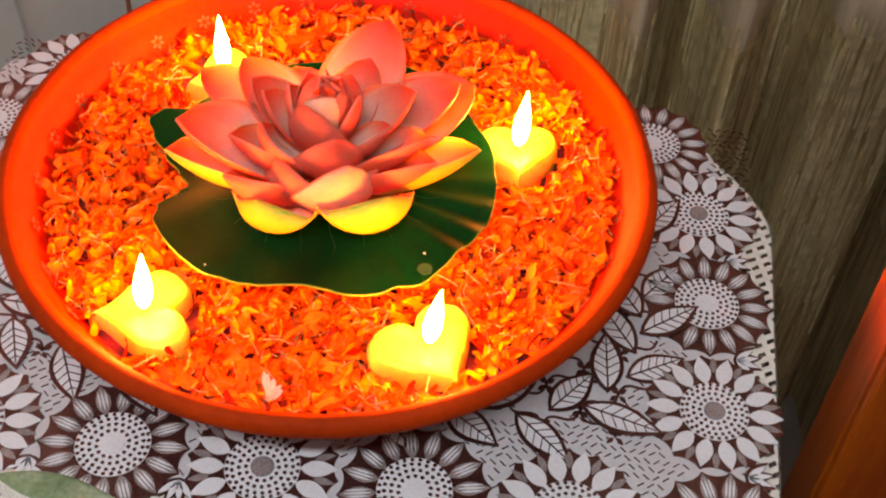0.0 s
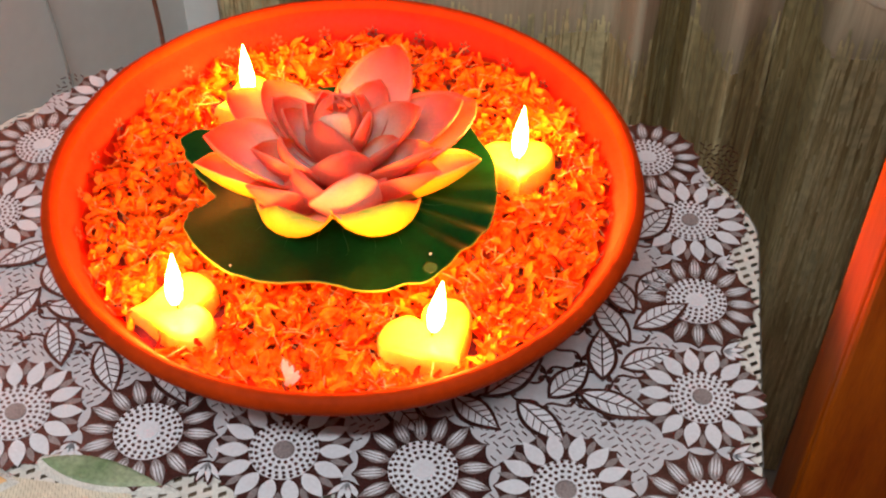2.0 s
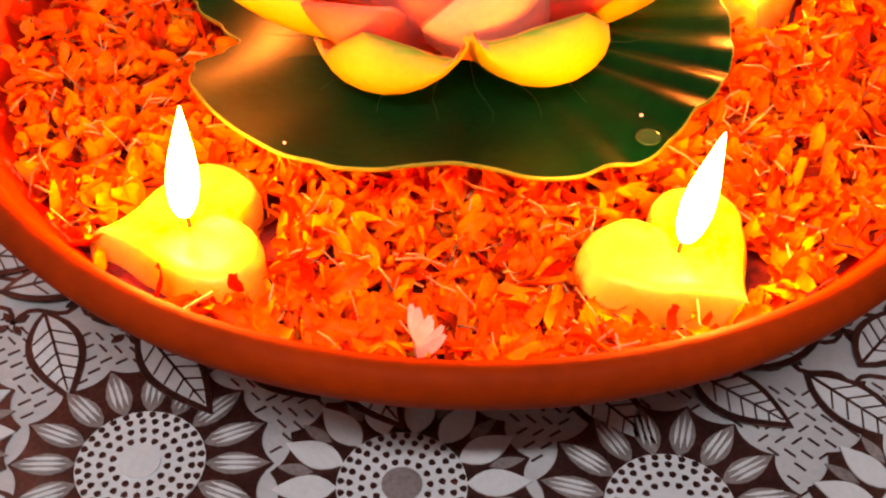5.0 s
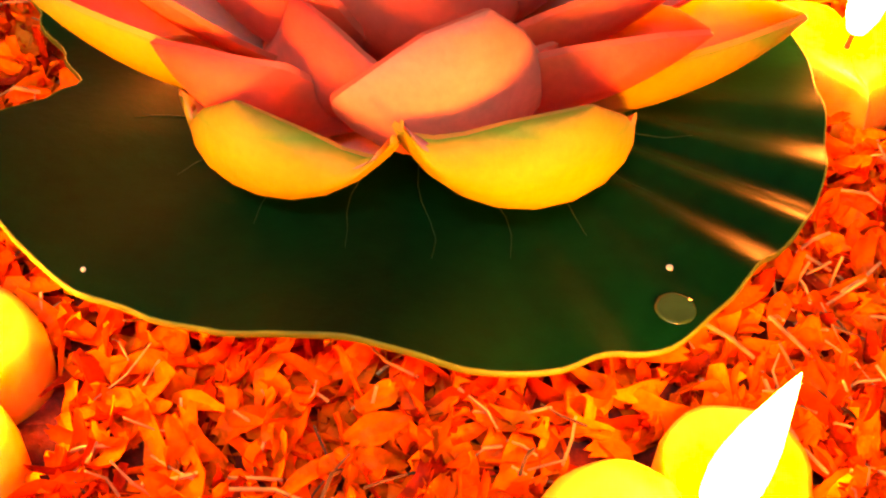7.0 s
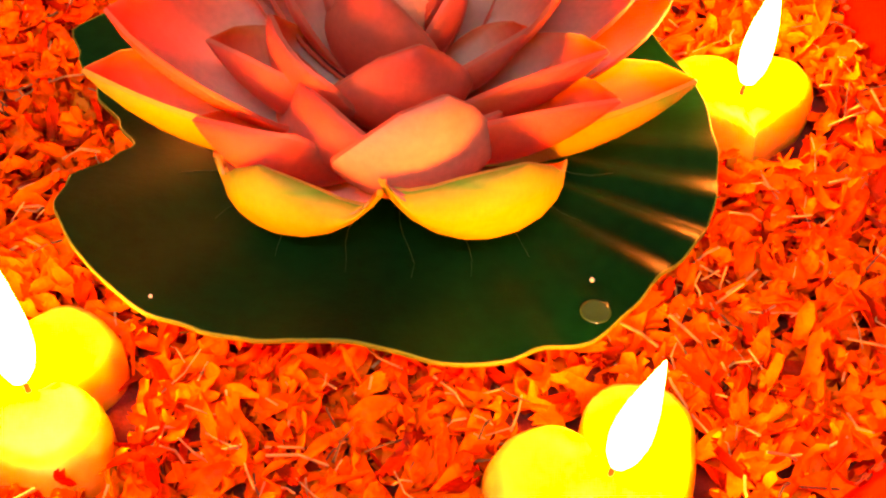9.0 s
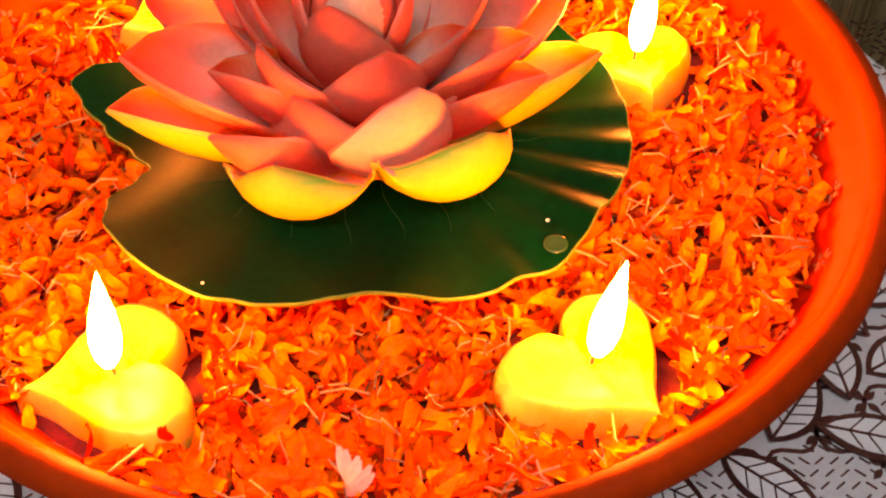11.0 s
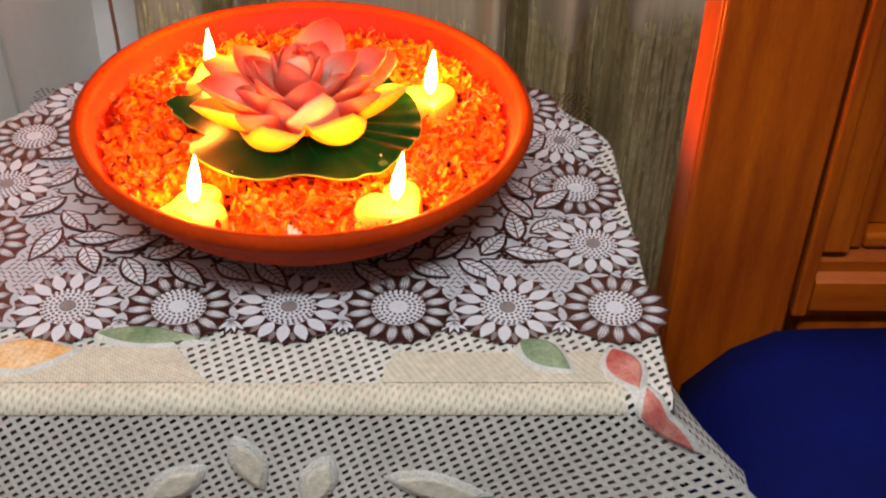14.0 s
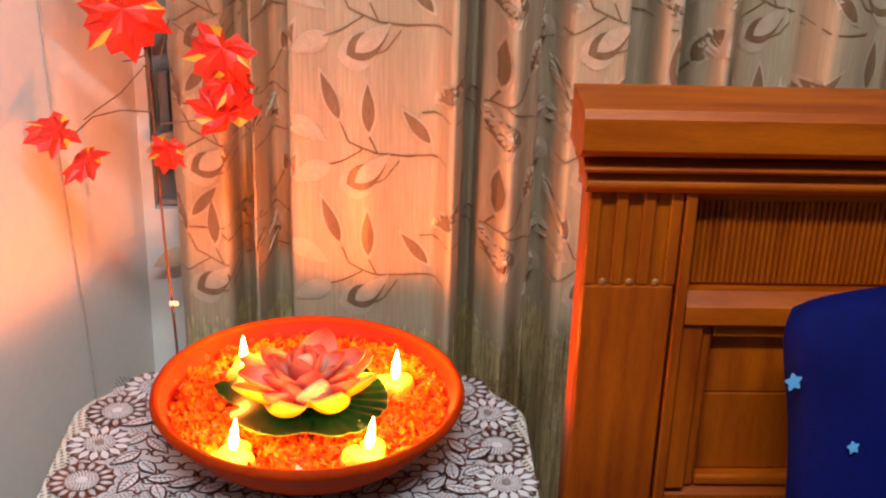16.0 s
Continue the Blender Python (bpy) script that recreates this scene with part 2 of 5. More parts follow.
def part(name, bm, material, parent, label="", smooth=False, kind=""):
    return finish(name, bm, material, parent, label, smooth, kind=kind)


def thing(name, m, label, category, group="", kind=""):
    ob = new(name)
    ob.matrix_world = m
    ob.empty_display_size = 0.02
    return tagged(ob, label, category, group, kind)


def box(bm, x0, y0, z0, x1, y1, z1, bevel=0.0, mi=0):
    r = bmesh.ops.create_cube(bm, size=1.0, matrix=Matrix.LocRotScale(((x0 + x1) / 2, (y0 + y1) / 2, (z0 + z1) / 2), None, (x1 - x0, y1 - y0, z1 - z0)))
    vs = set(r["verts"])
    fs = [f for f in bm.faces if all(v in vs for v in f.verts)]
    for f in fs:
        f.material_index = mi
    if bevel:
        es = [e for e in bm.edges if e.verts[0] in vs and e.verts[1] in vs]
        bmesh.ops.bevel(bm, geom=es, offset=bevel, segments=2, profile=0.5, affect="EDGES")
    return bm


def lathe(bm, profile, n=96, mis=None):
    rings = []
    for r, z in profile:
        rings.append([bm.verts.new((r * math.cos(2 * math.pi * k / n), r * math.sin(2 * math.pi * k / n), z)) for k in range(n)] if r > 1e-6 else [bm.verts.new((0, 0, z))])
    for i, (a, b) in enumerate(zip(rings, rings[1:])):
        for k in range(n):
            q = [a[k % len(a)], a[(k + 1) % len(a)], b[(k + 1) % len(b)], b[k % len(b)]]
            q = list(dict.fromkeys(q))
            f = bm.faces.new(q)
            f.material_index = mis[i] if mis else 0
    return bm


def tube(bm, pts, radii, n=8, mi=0):
    """A round tapered stem along points."""
    pts = [Vector(p) for p in pts]
    rings = []
    for i, p in enumerate(pts):
        d = (pts[min(i + 1, len(pts) - 1)] - pts[max(i - 1, 0)]).normalized()
        u = d.orthogonal().normalized()
        v = d.cross(u)
        r = radii[i] if isinstance(radii, (list, tuple)) else radii
        rings.append([bm.verts.new(p + r * (math.cos(2 * math.pi * k / n) * u + math.sin(2 * math.pi * k / n) * v)) for k in range(n)])
    for a, b in zip(rings, rings[1:]):
        for k in range(n):
            bm.faces.new([a[k], a[(k + 1) % n], b[(k + 1) % n], b[k]]).material_index = mi
    bm.faces.new(rings[0][::-1]).material_index = mi
    bm.faces.new(rings[-1]).material_index = mi
    return bm


def slab(bm, outline, z0, z1, mi=0):
    """A flat plate with an outline in x and y."""
    top = [bm.verts.new((x, y, z1)) for x, y in outline]
    low = [bm.verts.new((x, y, z0)) for x, y in outline]
    bm.faces.new(top).material_index = mi
    n = len(top)
    for k in range(n):
        bm.faces.new([low[k], low[(k + 1) % n], top[(k + 1) % n], top[k]]).material_index = mi
    return bm


def lens_shape(x, y, angle, length, width, n=7, sharp=1.0):
    """An almond outline from (x, y), pointing along angle."""
    c, s = math.cos(angle), math.sin(angle)
    side = [(length * i / n, width / 2 * math.sin(math.pi * (i / n) ** 0.85) ** sharp) for i in range(n + 1)]
    pts = [(u, -v) for u, v in side] + [(u, v) for u, v in side[-2:0:-1]]
    return [(x + c * u - s * v, y + s * u + c * v) for u, v in pts]

# ---- the room ----
FLOOR_Z, CEIL_Z = -0.60, 1.95
CORNER = Vector((-0.262, 0.43, 0))
WALL_END = Vector((-0.42, 0.0, 0))
WALL_DIR = (WALL_END - CORNER).normalized()


def wall_slab(name, a, b, z0, z1, thick, material, openings=()):
    """A wall from a to b (seen from above), with its thickness to the right of that way."""
    a, b = Vector((*a, 0)), Vector((*b, 0))
    d = (b - a).normalized()
    nrm = Vector((d.y, -d.x, 0))
    length = (b - a).length
    us = sorted({0.0, length, *(u for o in openings for u in o[:2])})
    vs = sorted({z0, z1, *(v for o in openings for v in o[2:])})
    bm = bmesh.new()
    for u0, u1 in zip(us, us[1:]):
        for v0, v1 in zip(vs, vs[1:]):
            if any(o[0] <= u0 and u1 <= o[1] and o[2] <= v0 and v1 <= o[3] for o in openings):
                continue
            p = [a + d * u0, a + d * u1, a + d * u1 + nrm * thick, a + d * u0 + nrm * thick]
            lo = [bm.verts.new((q.x, q.y, v0)) for q in p]
            hi = [bm.verts.new((q.x, q.y, v1)) for q in p]
            bm.faces.new(lo[::-1])
            bm.faces.new(hi)
            for k in range(4):
                bm.faces.new([lo[k], lo[(k + 1) % 4], hi[(k + 1) % 4], hi[k]])
    bmesh.ops.remove_doubles(bm, verts=bm.verts, dist=1e-5)
    return finish(name, bm, material, kind="structure")


far = CORNER + WALL_DIR * 3.6
wall_slab("wall_west", (CORNER.x, CORNER.y), (far.x, far.y), FLOOR_Z, CEIL_Z, 0.12, WALL)
wall_slab("wall_north", (2.6, CORNER.y), (CORNER.x - 0.05, CORNER.y), FLOOR_Z, CEIL_Z, 0.15, WALL, [(0.6, 2.845, 0.125, 1.5)])
wall_slab("wall_east", (2.6, far.y), (2.6, CORNER.y), FLOOR_Z, CEIL_Z, 0.12, ROOM)
wall_slab("wall_south", (far.x, far.y), (2.6, far.y), FLOOR_Z, CEIL_Z, 0.12, ROOM)
finish("floor", box(bmesh.new(), far.x - 0.3, far.y - 0.2, FLOOR_Z - 0.1, 2.8, 0.6, FLOOR_Z), FLOOR, kind="structure")
finish("ceiling", box(bmesh.new(), far.x - 0.3, far.y - 0.2, CEIL_Z, 2.8, 0.6, CEIL_Z + 0.1), ROOM, kind="structure")

win = thing("window_1", pose(0, 0.49, 0), "grey metal window frame behind the curtain", "window", kind="structure")
bm = bmesh.new()
box(bm, -0.242, -0.035, 0.128, -0.205, 0.02, 1.495, 0.003)
part("window_frame", bm, FRAME, win)
part("window_sill", box(bmesh.new(), -0.242, -0.05, 0.1262, 1.99, 0.085, 0.136, 0.003), FRAME, win)
bm = bmesh.new()
for x in (0.5, 1.25, 1.97):
    box(bm, x - 0.018, -0.02, 0.136, x + 0.018, 0.02, 1.495)
part("window_post", bm, FRAME, win)
part("pane", box(bmesh.new(), -0.2, 0.0, 0.137, 1.96, 0.006, 1.495), mat("night_glass", (0.03, 0.04, 0.05), 0.08, scale=3, vary=0.2), win)
part("latch", box(bmesh.new(), -0.232, -0.052, 0.24, -0.214, -0.036, 0.33, 0.004), mat("steel_latch", (0.35, 0.36, 0.38), 0.35, metal=0.8, scale=50, vary=0.2), win, "steel latch")

lamp = thing("tube_light", look(LAMP_EYE, (-0.1, -0.1, 0.0)), "white ceiling tube light, switched on", "lamp")
part("housing", box(bmesh.new(), -0.63, -0.05, 0.012, 0.63, 0.05, 0.09, 0.006), mat("lamp_housing", (0.8, 0.8, 0.8), 0.5, scale=8, vary=0.05), lamp)

# thin cable down the wall
bm = bmesh.new()
pts = []
for k in range(14):
    s = k / 13
    p = CORNER + WALL_DIR * (0.20 - 0.03 * s + 0.008 * math.sin(5 * s)) + Vector((0.004, -0.002, 0))
    pts.append((p.x, p.y, 0.62 - 0.75 * s))
tube(bm, pts, 0.0012, 6)
finish("wall_cable", bm, mat("painted_cable", (0.45, 0.43, 0.40), 0.6, scale=30, vary=0.2), label="thin painted-over cable running down the white wall", category="cable")

# ---- curtain ----
FOLDS = [(-0.204, 0.03), (-0.198, 0.0), (-0.18, -0.02), (-0.125, -0.03), (-0.112, 0.035), (-0.098, 0.02), (-0.086, -0.03), (-0.078, -0.01), (-0.068, 0.05), (-0.048, 0.03), (-0.036, -0.03), (0.06, -0.045),
         (0.155, -0.03), (0.176, -0.065), (0.187, -0.05), (0.197, 0.02), (0.21, 0.045), (0.219, -0.01), (0.252, -0.055), (0.288, -0.02), (0.30, 0.04), (0.314, 0.03), (0.33, -0.03), (0.40, -0.03), (0.414, 0.04),
         (0.44, 0.05), (0.452, -0.03), (0.468, -0.03), (0.482, 0.04), (0.515, 0.0), (0.53, -0.03), (0.575, 0.03), (0.64, 0.035), (0.66, -0.04), (0.74, -0.02), (0.80, 0.04)]
while FOLDS[-1][0] < 1.75:
    FOLDS.append((FOLDS[-1][0] + random.uniform(0.035, 0.07), 0.04 if FOLDS[-1][1] < 0 else -0.035))
FOLDS = [(x, min(dy * 1.7, 0.064)) for x, dy in FOLDS]
CURTAIN_Y, BAND_Z = 0.355, -0.018


def curtain_y(x, z):
    for (xa, ya), (xb, yb) in zip(FOLDS, FOLDS[1:]):
        if xa <= x <= xb:
            f = (x - xa) / (xb - xa)
            f = f * f * (3 - 2 * f)
            dy = ya + (yb - ya) * f
            break
    else:
        dy = FOLDS[0][1] if x < FOLDS[0][0] else FOLDS[-1][1]
    return CURTAIN_Y + dy * (1 - 0.25 * max(0, 0.3 - z)) + 0.003 * math.sin(x * 61 + z * 7) * math.sin(z * 5 + x * 13)


def sheet(bm, us, vs, place, mi=0, uvscale=True):
    uvl = bm.loops.layers.uv.verify()
    grid = [[bm.verts.new(place(u, v)) for v in vs] for u in us]
    for i in range(len(us) - 1):
        for j in range(len(vs) - 1):
            f = bm.faces.new([grid[i][j], grid[i + 1][j], grid[i + 1][j + 1], grid[i][j + 1]])
            f.material_index, f.smooth = mi, True
            for lp, (a, b) in zip(f.loops, ((i, j), (i + 1, j), (i + 1, j + 1), (i, j + 1))):
                lp[uvl].uv = (us[a], vs[b])
    return bm


curtain = thing("curtain", pose(0, CURTAIN_Y, FLOOR_Z), "beige satin curtain with woven bronze leaf sprays and a gold band", "curtain")
inv = curtain.matrix_world.inverted()
xs = []
for (xa, _), (xb, _) in zip(FOLDS, FOLDS[1:]):
    k = max(3, int((xb - xa) / 0.006))
    xs += [xa + (xb - xa) * i / k for i in range(k)]
xs.append(FOLDS[-1][0])
zs = [BAND_Z + (1.55 - BAND_Z) * k / 30 for k in range(31)]
c_body = part("cloth", sheet(bmesh.new(), xs, zs, lambda x, z: inv @ Vector((x, curtain_y(x, z), z))), CURTAIN, curtain)
zs = [FLOOR_Z + 0.004 + (BAND_Z - FLOOR_Z - 0.004) * k / 12 for k in range(13)]
part("band", sheet(bmesh.new(), xs, zs, lambda x, z: inv @ Vector((x, curtain_y(x, z) - 0.0005, z))), FRINGE, curtain, "gold-threaded brown band at the foot")
bm = bmesh.new()
for _ in range(1500):
    x = random.uniform(-0.195, 0.62)
    z1 = BAND_Z + random.uniform(-0.28, 0.022) if random.random() < 0.7 else BAND_Z + random.uniform(0, 0.03)
    ln, w = random.uniform(0.02, 0.09), random.uniform(0.0005, 0.0013)
    lean = random.uniform(-0.002, 0.002)
    q = [(x - w, z1 - ln), (x + w, z1 - ln), (x + w + lean, z1), (x - w + lean, z1)]
    bm.faces.new([bm.verts.new(inv @ Vector((a, curtain_y(a, b) - 0.0022, b))) for a, b in q])
part("band_thread", bm, THREAD, curtain, "glinting gold threads", kind="stuff")


def cloth_leaf(bm, x, z, angle, length, width, mi=0, lift=0.0016, n=10):
    c, s = math.cos(angle), math.sin(angle)
    prev = None
    for i in range(n + 1):
        u = length * i / n
        w = width / 2 * math.sin(math.pi * (i / n) ** 0.8)
        row = []
        for v in (-w, 0, w):
            px, pz = x + c * u - s * v, z + s * u + c * v
            row.append(bm.verts.new(inv @ Vector((px, curtain_y(px, pz) - lift, pz))))
        if prev:
            for k in range(2):
                bm.faces.new([prev[k], prev[k + 1], row[k + 1], row[k]]).material_index = mi
        prev = row


def cloth_line(bm, pts, w, mi=0, lift=0.0013):
    fine_pts = []
    for (xa, za), (xb, zb) in zip(pts, pts[1:]):
        fine_pts += [(xa + (xb - xa) * k / 6, za + (zb - za) * k / 6) for k in range(6)]
    fine_pts.append(pts[-1])
    prev = None
    for i, (x, z) in enumerate(fine_pts):
        xn, zn = fine_pts[min(i + 1, len(fine_pts) - 1)]
        xp, zp = fine_pts[max(i - 1, 0)]
        d = math.hypot(xn - xp, zn - zp) or 1
        ox, oz = -(zn - zp) / d * w, (xn - xp) / d * w
        row = [bm.verts.new(inv @ Vector((a, curtain_y(a, b) - lift, b))) for a, b in ((x - ox, z - oz), (x + ox, z + oz))]
        if prev:
            bm.faces.new([prev[0], prev[1], row[1], row[0]]).material_index = mi
        prev = row


def spray(x, z, flip=1, s=1.0):
    """One woven spray: a forked stem with five leaves."""
    bm = bmesh.new()
    f = flip
    ang = lambda a: radians(a if f > 0 else 180 - a)
    P = lambda a, b: (x + f * a * s, z + b * s)
    cloth_line(bm, [P(0.115, -0.006), P(0.06, -0.004), P(0.02, 0.004), P(-0.02, 0.022), P(-0.032, 0.05)], 0.0013 * s)
    cloth_line(bm, [P(0.02, 0.004), P(0.008, 0.03)], 0.0011 * s)
    cloth_line(bm, [P(0.0, 0.012), P(-0.03, -0.008), P(-0.055, -0.02)], 0.0011 * s)
    for a, b, an, ln, w, silver in ((-0.03, 0.045, 112, 0.085, 0.026, 0), (0.008, 0.028, 92, 0.085, 0.024, 0), (0.098, 0.006, 128, 0.08, 0.022, 0), (-0.045, -0.016, 208, 0.066, 0.03, 1)):
        cloth_leaf(bm, *P(a, b), ang(an), ln * s, w * s, 1, 0.0013)
        cloth_leaf(bm, *P(a + 0.008 * math.cos(radians(an)), b + 0.008 * math.sin(radians(an))), ang(an), ln * 0.8 * s, w * 0.72 * s, 1 if silver else 0, 0.0021)
    for k in range(3):
        cloth_leaf(bm, *P(-0.035 + 0.012 * k, -0.045 + 0.004 * k), ang(15 + 12 * k), 0.062 * s, (0.05 - 0.012 * k) * s, (1, 0, 1)[k], 0.0011 + 0.0006 * k)
    cloth_line(bm, [P(0.0, -0.045), P(0.03, -0.035), P(0.05, -0.01)], 0.0011 * s)
    part("leaf_spray", bm, [CURTAIN_LEAF, CURTAIN_SILVER], curtain, "woven bronze and silver leaf spray")


for k, (x, flip) in enumerate(((-0.15, 1), (-0.085, -1), (0.06, 1), (0.245, -1), (0.37, 1), (0.47, -1), (0.60, 1), (0.73, -1), (0.9, 1))):
    for j in range(4):
        spray(x, 0.09 + 0.175 * j + (0.06 if k % 2 else 0.0), flip, 0.95)

# ---- bed: headboard, mattress, pillow ----
HX0, HX1, HY = 0.298, 1.75, -0.09
head = thing("headboard", pose(HX0, HY, FLOOR_Z), "varnished reddish-brown wooden bed headboard with fluted post and panels", "headboard")
hinv = head.matrix_world.inverted()


def hpart(name, boxes, material, label="", bevel=0.002):
    bm = bmesh.new()
    for b in boxes:
        box(bm, *b, bevel=bevel)
    bmesh.ops.transform(bm, matrix=hinv, verts=bm.verts)
    return part(name, bm, material, head, label)


def moulding(name, x0, x1, profile, material):
    """A rail with a moulded section, given as y and z."""
    bm = bmesh.new()
    ends = []
    for x in (x0, x1):
        ends.append([bm.verts.new(hinv @ Vector((x, y, z))) for y, z in profile])
    n = len(profile)
    for k in range(n):
        bm.faces.new([ends[0][k], ends[0][(k + 1) % n], ends[1][(k + 1) % n], ends[1][k]])
    bm.faces.new(ends[0][::-1])
    bm.faces.new(ends[1])
    bmesh.ops.recalc_face_normals(bm, faces=bm.faces)
    return part(name, bm, material, head)


def round_rail(y, z0, z1, out):
    """A section that bulges outwards between two heights."""
    return [(y, z0)] + [(y - out * math.sin(math.pi * k / 8), z0 + (z1 - z0) * k / 8) for k in range(1, 8)] + [(y, z1)]


Y = HY
back = Y + 0.05
moulding("top_rail", HX0 - 0.016, HX1, [(back, 0.405)] + [(Y - 0.012, 0.405), (Y - 0.030, 0.414), (Y - 0.036, 0.42), (Y - 0.036, 0.452), (Y - 0.03, 0.46), (back, 0.462)], WOOD_H)
moulding("crown_bead", HX0 - 0.010, HX1, [(back, 0.388)] + round_rail(Y - 0.010, 0.388, 0.403, 0.012) + [(back, 0.403)], WOOD_H)
moulding("crown_step", HX0 - 0.005, HX1, [(back, 0.366)] + round_rail(Y - 0.006, 0.366, 0.386, 0.007) + [(back, 0.386)], WOOD_H)
# post: a plain board, with three raised strips between flutes
hpart("post", [(HX0, Y + 0.006, FLOOR_Z + 0.002, HX0 + 0.098, back, 0.364)], WOOD)
hpart("post_face", [(HX0 + 0.001, Y, FLOOR_Z + 0.05, HX0 + 0.097, Y + 0.0055, 0.259)], WOOD, bevel=0.0025)
for k in range(4):
    xa = HX0 + 0.001 + k * 0.028
    hpart("flute_strip", [(xa, Y, 0.2595, xa + 0.0130, Y + 0.0055, 0.3635)], WOOD)
bm = bmesh.new()
for k in range(3):
    c = HX0 + 0.0215 + k * 0.028
    r = bmesh.ops.create_uvsphere(bm, u_segments=14, v_segments=8, radius=0.0046, matrix=Matrix.Translation((c, Y + 0.001, 0.263)) @ Matrix.Diagonal((1, 0.5, 0.9, 1)))
bmesh.ops.transform(bm, matrix=hinv, verts=bm.verts)
part("flute_end", bm, mat("worn_varnish", (0.34, 0.11, 0.02), 0.3, scale=60, vary=0.3), head, smooth=True)
PX0 = HX0 + 0.1
hpart("edge_strip", [(PX0, Y - 0.003, -0.058, PX0 + 0.012, back - 0.005, 0.364)], WOOD)
# reeded frieze
hpart("frieze_back", [(PX0 + 0.013, Y + 0.024, 0.25, HX1, back - 0.004, 0.364)], WOOD)
bm = bmesh.new()
x = PX0 + 0.016
while x < 1.1:
    tube(bm, [hinv @ Vector((x, Y + 0.0235, 0.254)), hinv @ Vector((x, Y + 0.0235, 0.348))], 0.0028, 6)
    x += 0.0062
part("frieze_reed", bm, WOOD, head, "row of thin upright reeds", kind="stuff")
moulding("frieze_cap", PX0 + 0.013, HX1, [(back - 0.006, 0.349)] + [(Y + 0.018, 0.349), (Y + 0.010, 0.357), (Y + 0.01, 0.3638), (back - 0.006, 0.3638)], WOOD_H)
moulding("middle_rail", PX0 + 0.0125, HX1, [(back - 0.006, 0.212)] + [(Y + 0.0, 0.212), (Y - 0.004, 0.216), (Y - 0.004, 0.236), (Y + 0.003, 0.243), (Y + 0.01, 0.2495), (back - 0.006, 0.2495)], WOOD_H)
moulding("lower_rail", PX0 + 0.0125, HX1, [(back - 0.006, -0.058)] + [(Y + 0.0, -0.058), (Y - 0.004, -0.05), (Y - 0.004, -0.022), (Y + 0.004, -0.016), (Y + 0.004, -0.006), (Y + 0.012, 0.004), (back - 0.006, 0.004)], WOOD_H)
# lower panels in a stepped frame
for xa, xb in ((PX0 + 0.0125, 0.86), (0.90, 1.34)):
    for x2 in (xa, xb - 0.022):
        hpart("panel_stile", [(x2, Y + 0.001, 0.0045, x2 + 0.022, back - 0.008, 0.2115)], WOOD)
    for x2 in (xa + 0.0225, xb - 0.034):
        hpart("panel_bead", [(x2, Y + 0.007, 0.0045, x2 + 0.0115, back - 0.009, 0.2115)], WOOD, bevel=0.003)
    for za, zb in ((0.195, 0.2113), (0.0047, 0.018)):
        hpart("panel_bead", [(xa + 0.0345, Y + 0.007, za, xb - 0.0345, back - 0.01, zb)], WOOD_H, bevel=0.003)
    for za, zb in ((0.0185, 0.118), (0.1188, 0.1945)):
        hpart("panel", [(xa + 0.035, Y + 0.022, za, xb - 0.035, back - 0.012, zb)], WOOD)
hpart("mullion", [(0.8605, Y - 0.001, 0.0045, 0.8995, back - 0.008, 0.2115)], WOOD)
hpart("lower_board", [(PX0 + 0.0125, Y + 0.008, FLOOR_Z + 0.05, HX1, back - 0.01, -0.0585)], WOOD)

bm = bmesh.new()
BX0, BX1, BY0, BY1, BZ = 0.318, 1.9, -2.1, HY - 0.006, -0.062


def bed_top(u, v):
    x = BX0 + (BX1 - BX0) * u
    y = BY0 + (BY1 - BY0) * v
    edge = min(1, (x - BX0) / 0.10, (BX1 - x) / 0.10)
    z = BZ - 0.07 * (1 - max(0, edge)) ** 2.2
    z += 0.010 * noise.noise(Vector((x * 4, y * 4, 1.3))) + 0.004 * noise.noise(Vector((x * 13, y * 11, 4)))
    return Vector((x, y, z))


sheet(bm, [k / 46 for k in range(47)], [k / 52 for k in range(53)], bed_top)
r = bmesh.ops.extrude_edge_only(bm, edges=[e for e in bm.edges if e.is_boundary])
for v in r["geom"]:
    if isinstance(v, bmesh.types.BMVert):
        v.co.z = -0.36
bed = thing("bed", pose(BX0, BY1, FLOOR_Z), "bed with a royal blue cotton sheet hanging over its side", "bed")
bmesh.ops.transform(bm, matrix=bed.matrix_world.inverted(), verts=bm.verts)
part("sheet", bm, BLUE, bed, "royal blue cotton sheet", smooth=True)
bm = box(bmesh.new(), BX0 + 0.02, BY0 + 0.02, FLOOR_Z + 0.002, BX1 - 0.02, BY1 - 0.02, -0.37, 0.004)
bmesh.ops.transform(bm, matrix=bed.matrix_world.inverted(), verts=bm.verts)
part("bed_base", bm, WOOD_H, bed, "wooden bed base")

pil = thing("pillow", pose(0.742, -0.18, 0.150, -12, -12, 0), "royal blue cotton pillow with small printed flowers, propped against the headboard", "pillow")


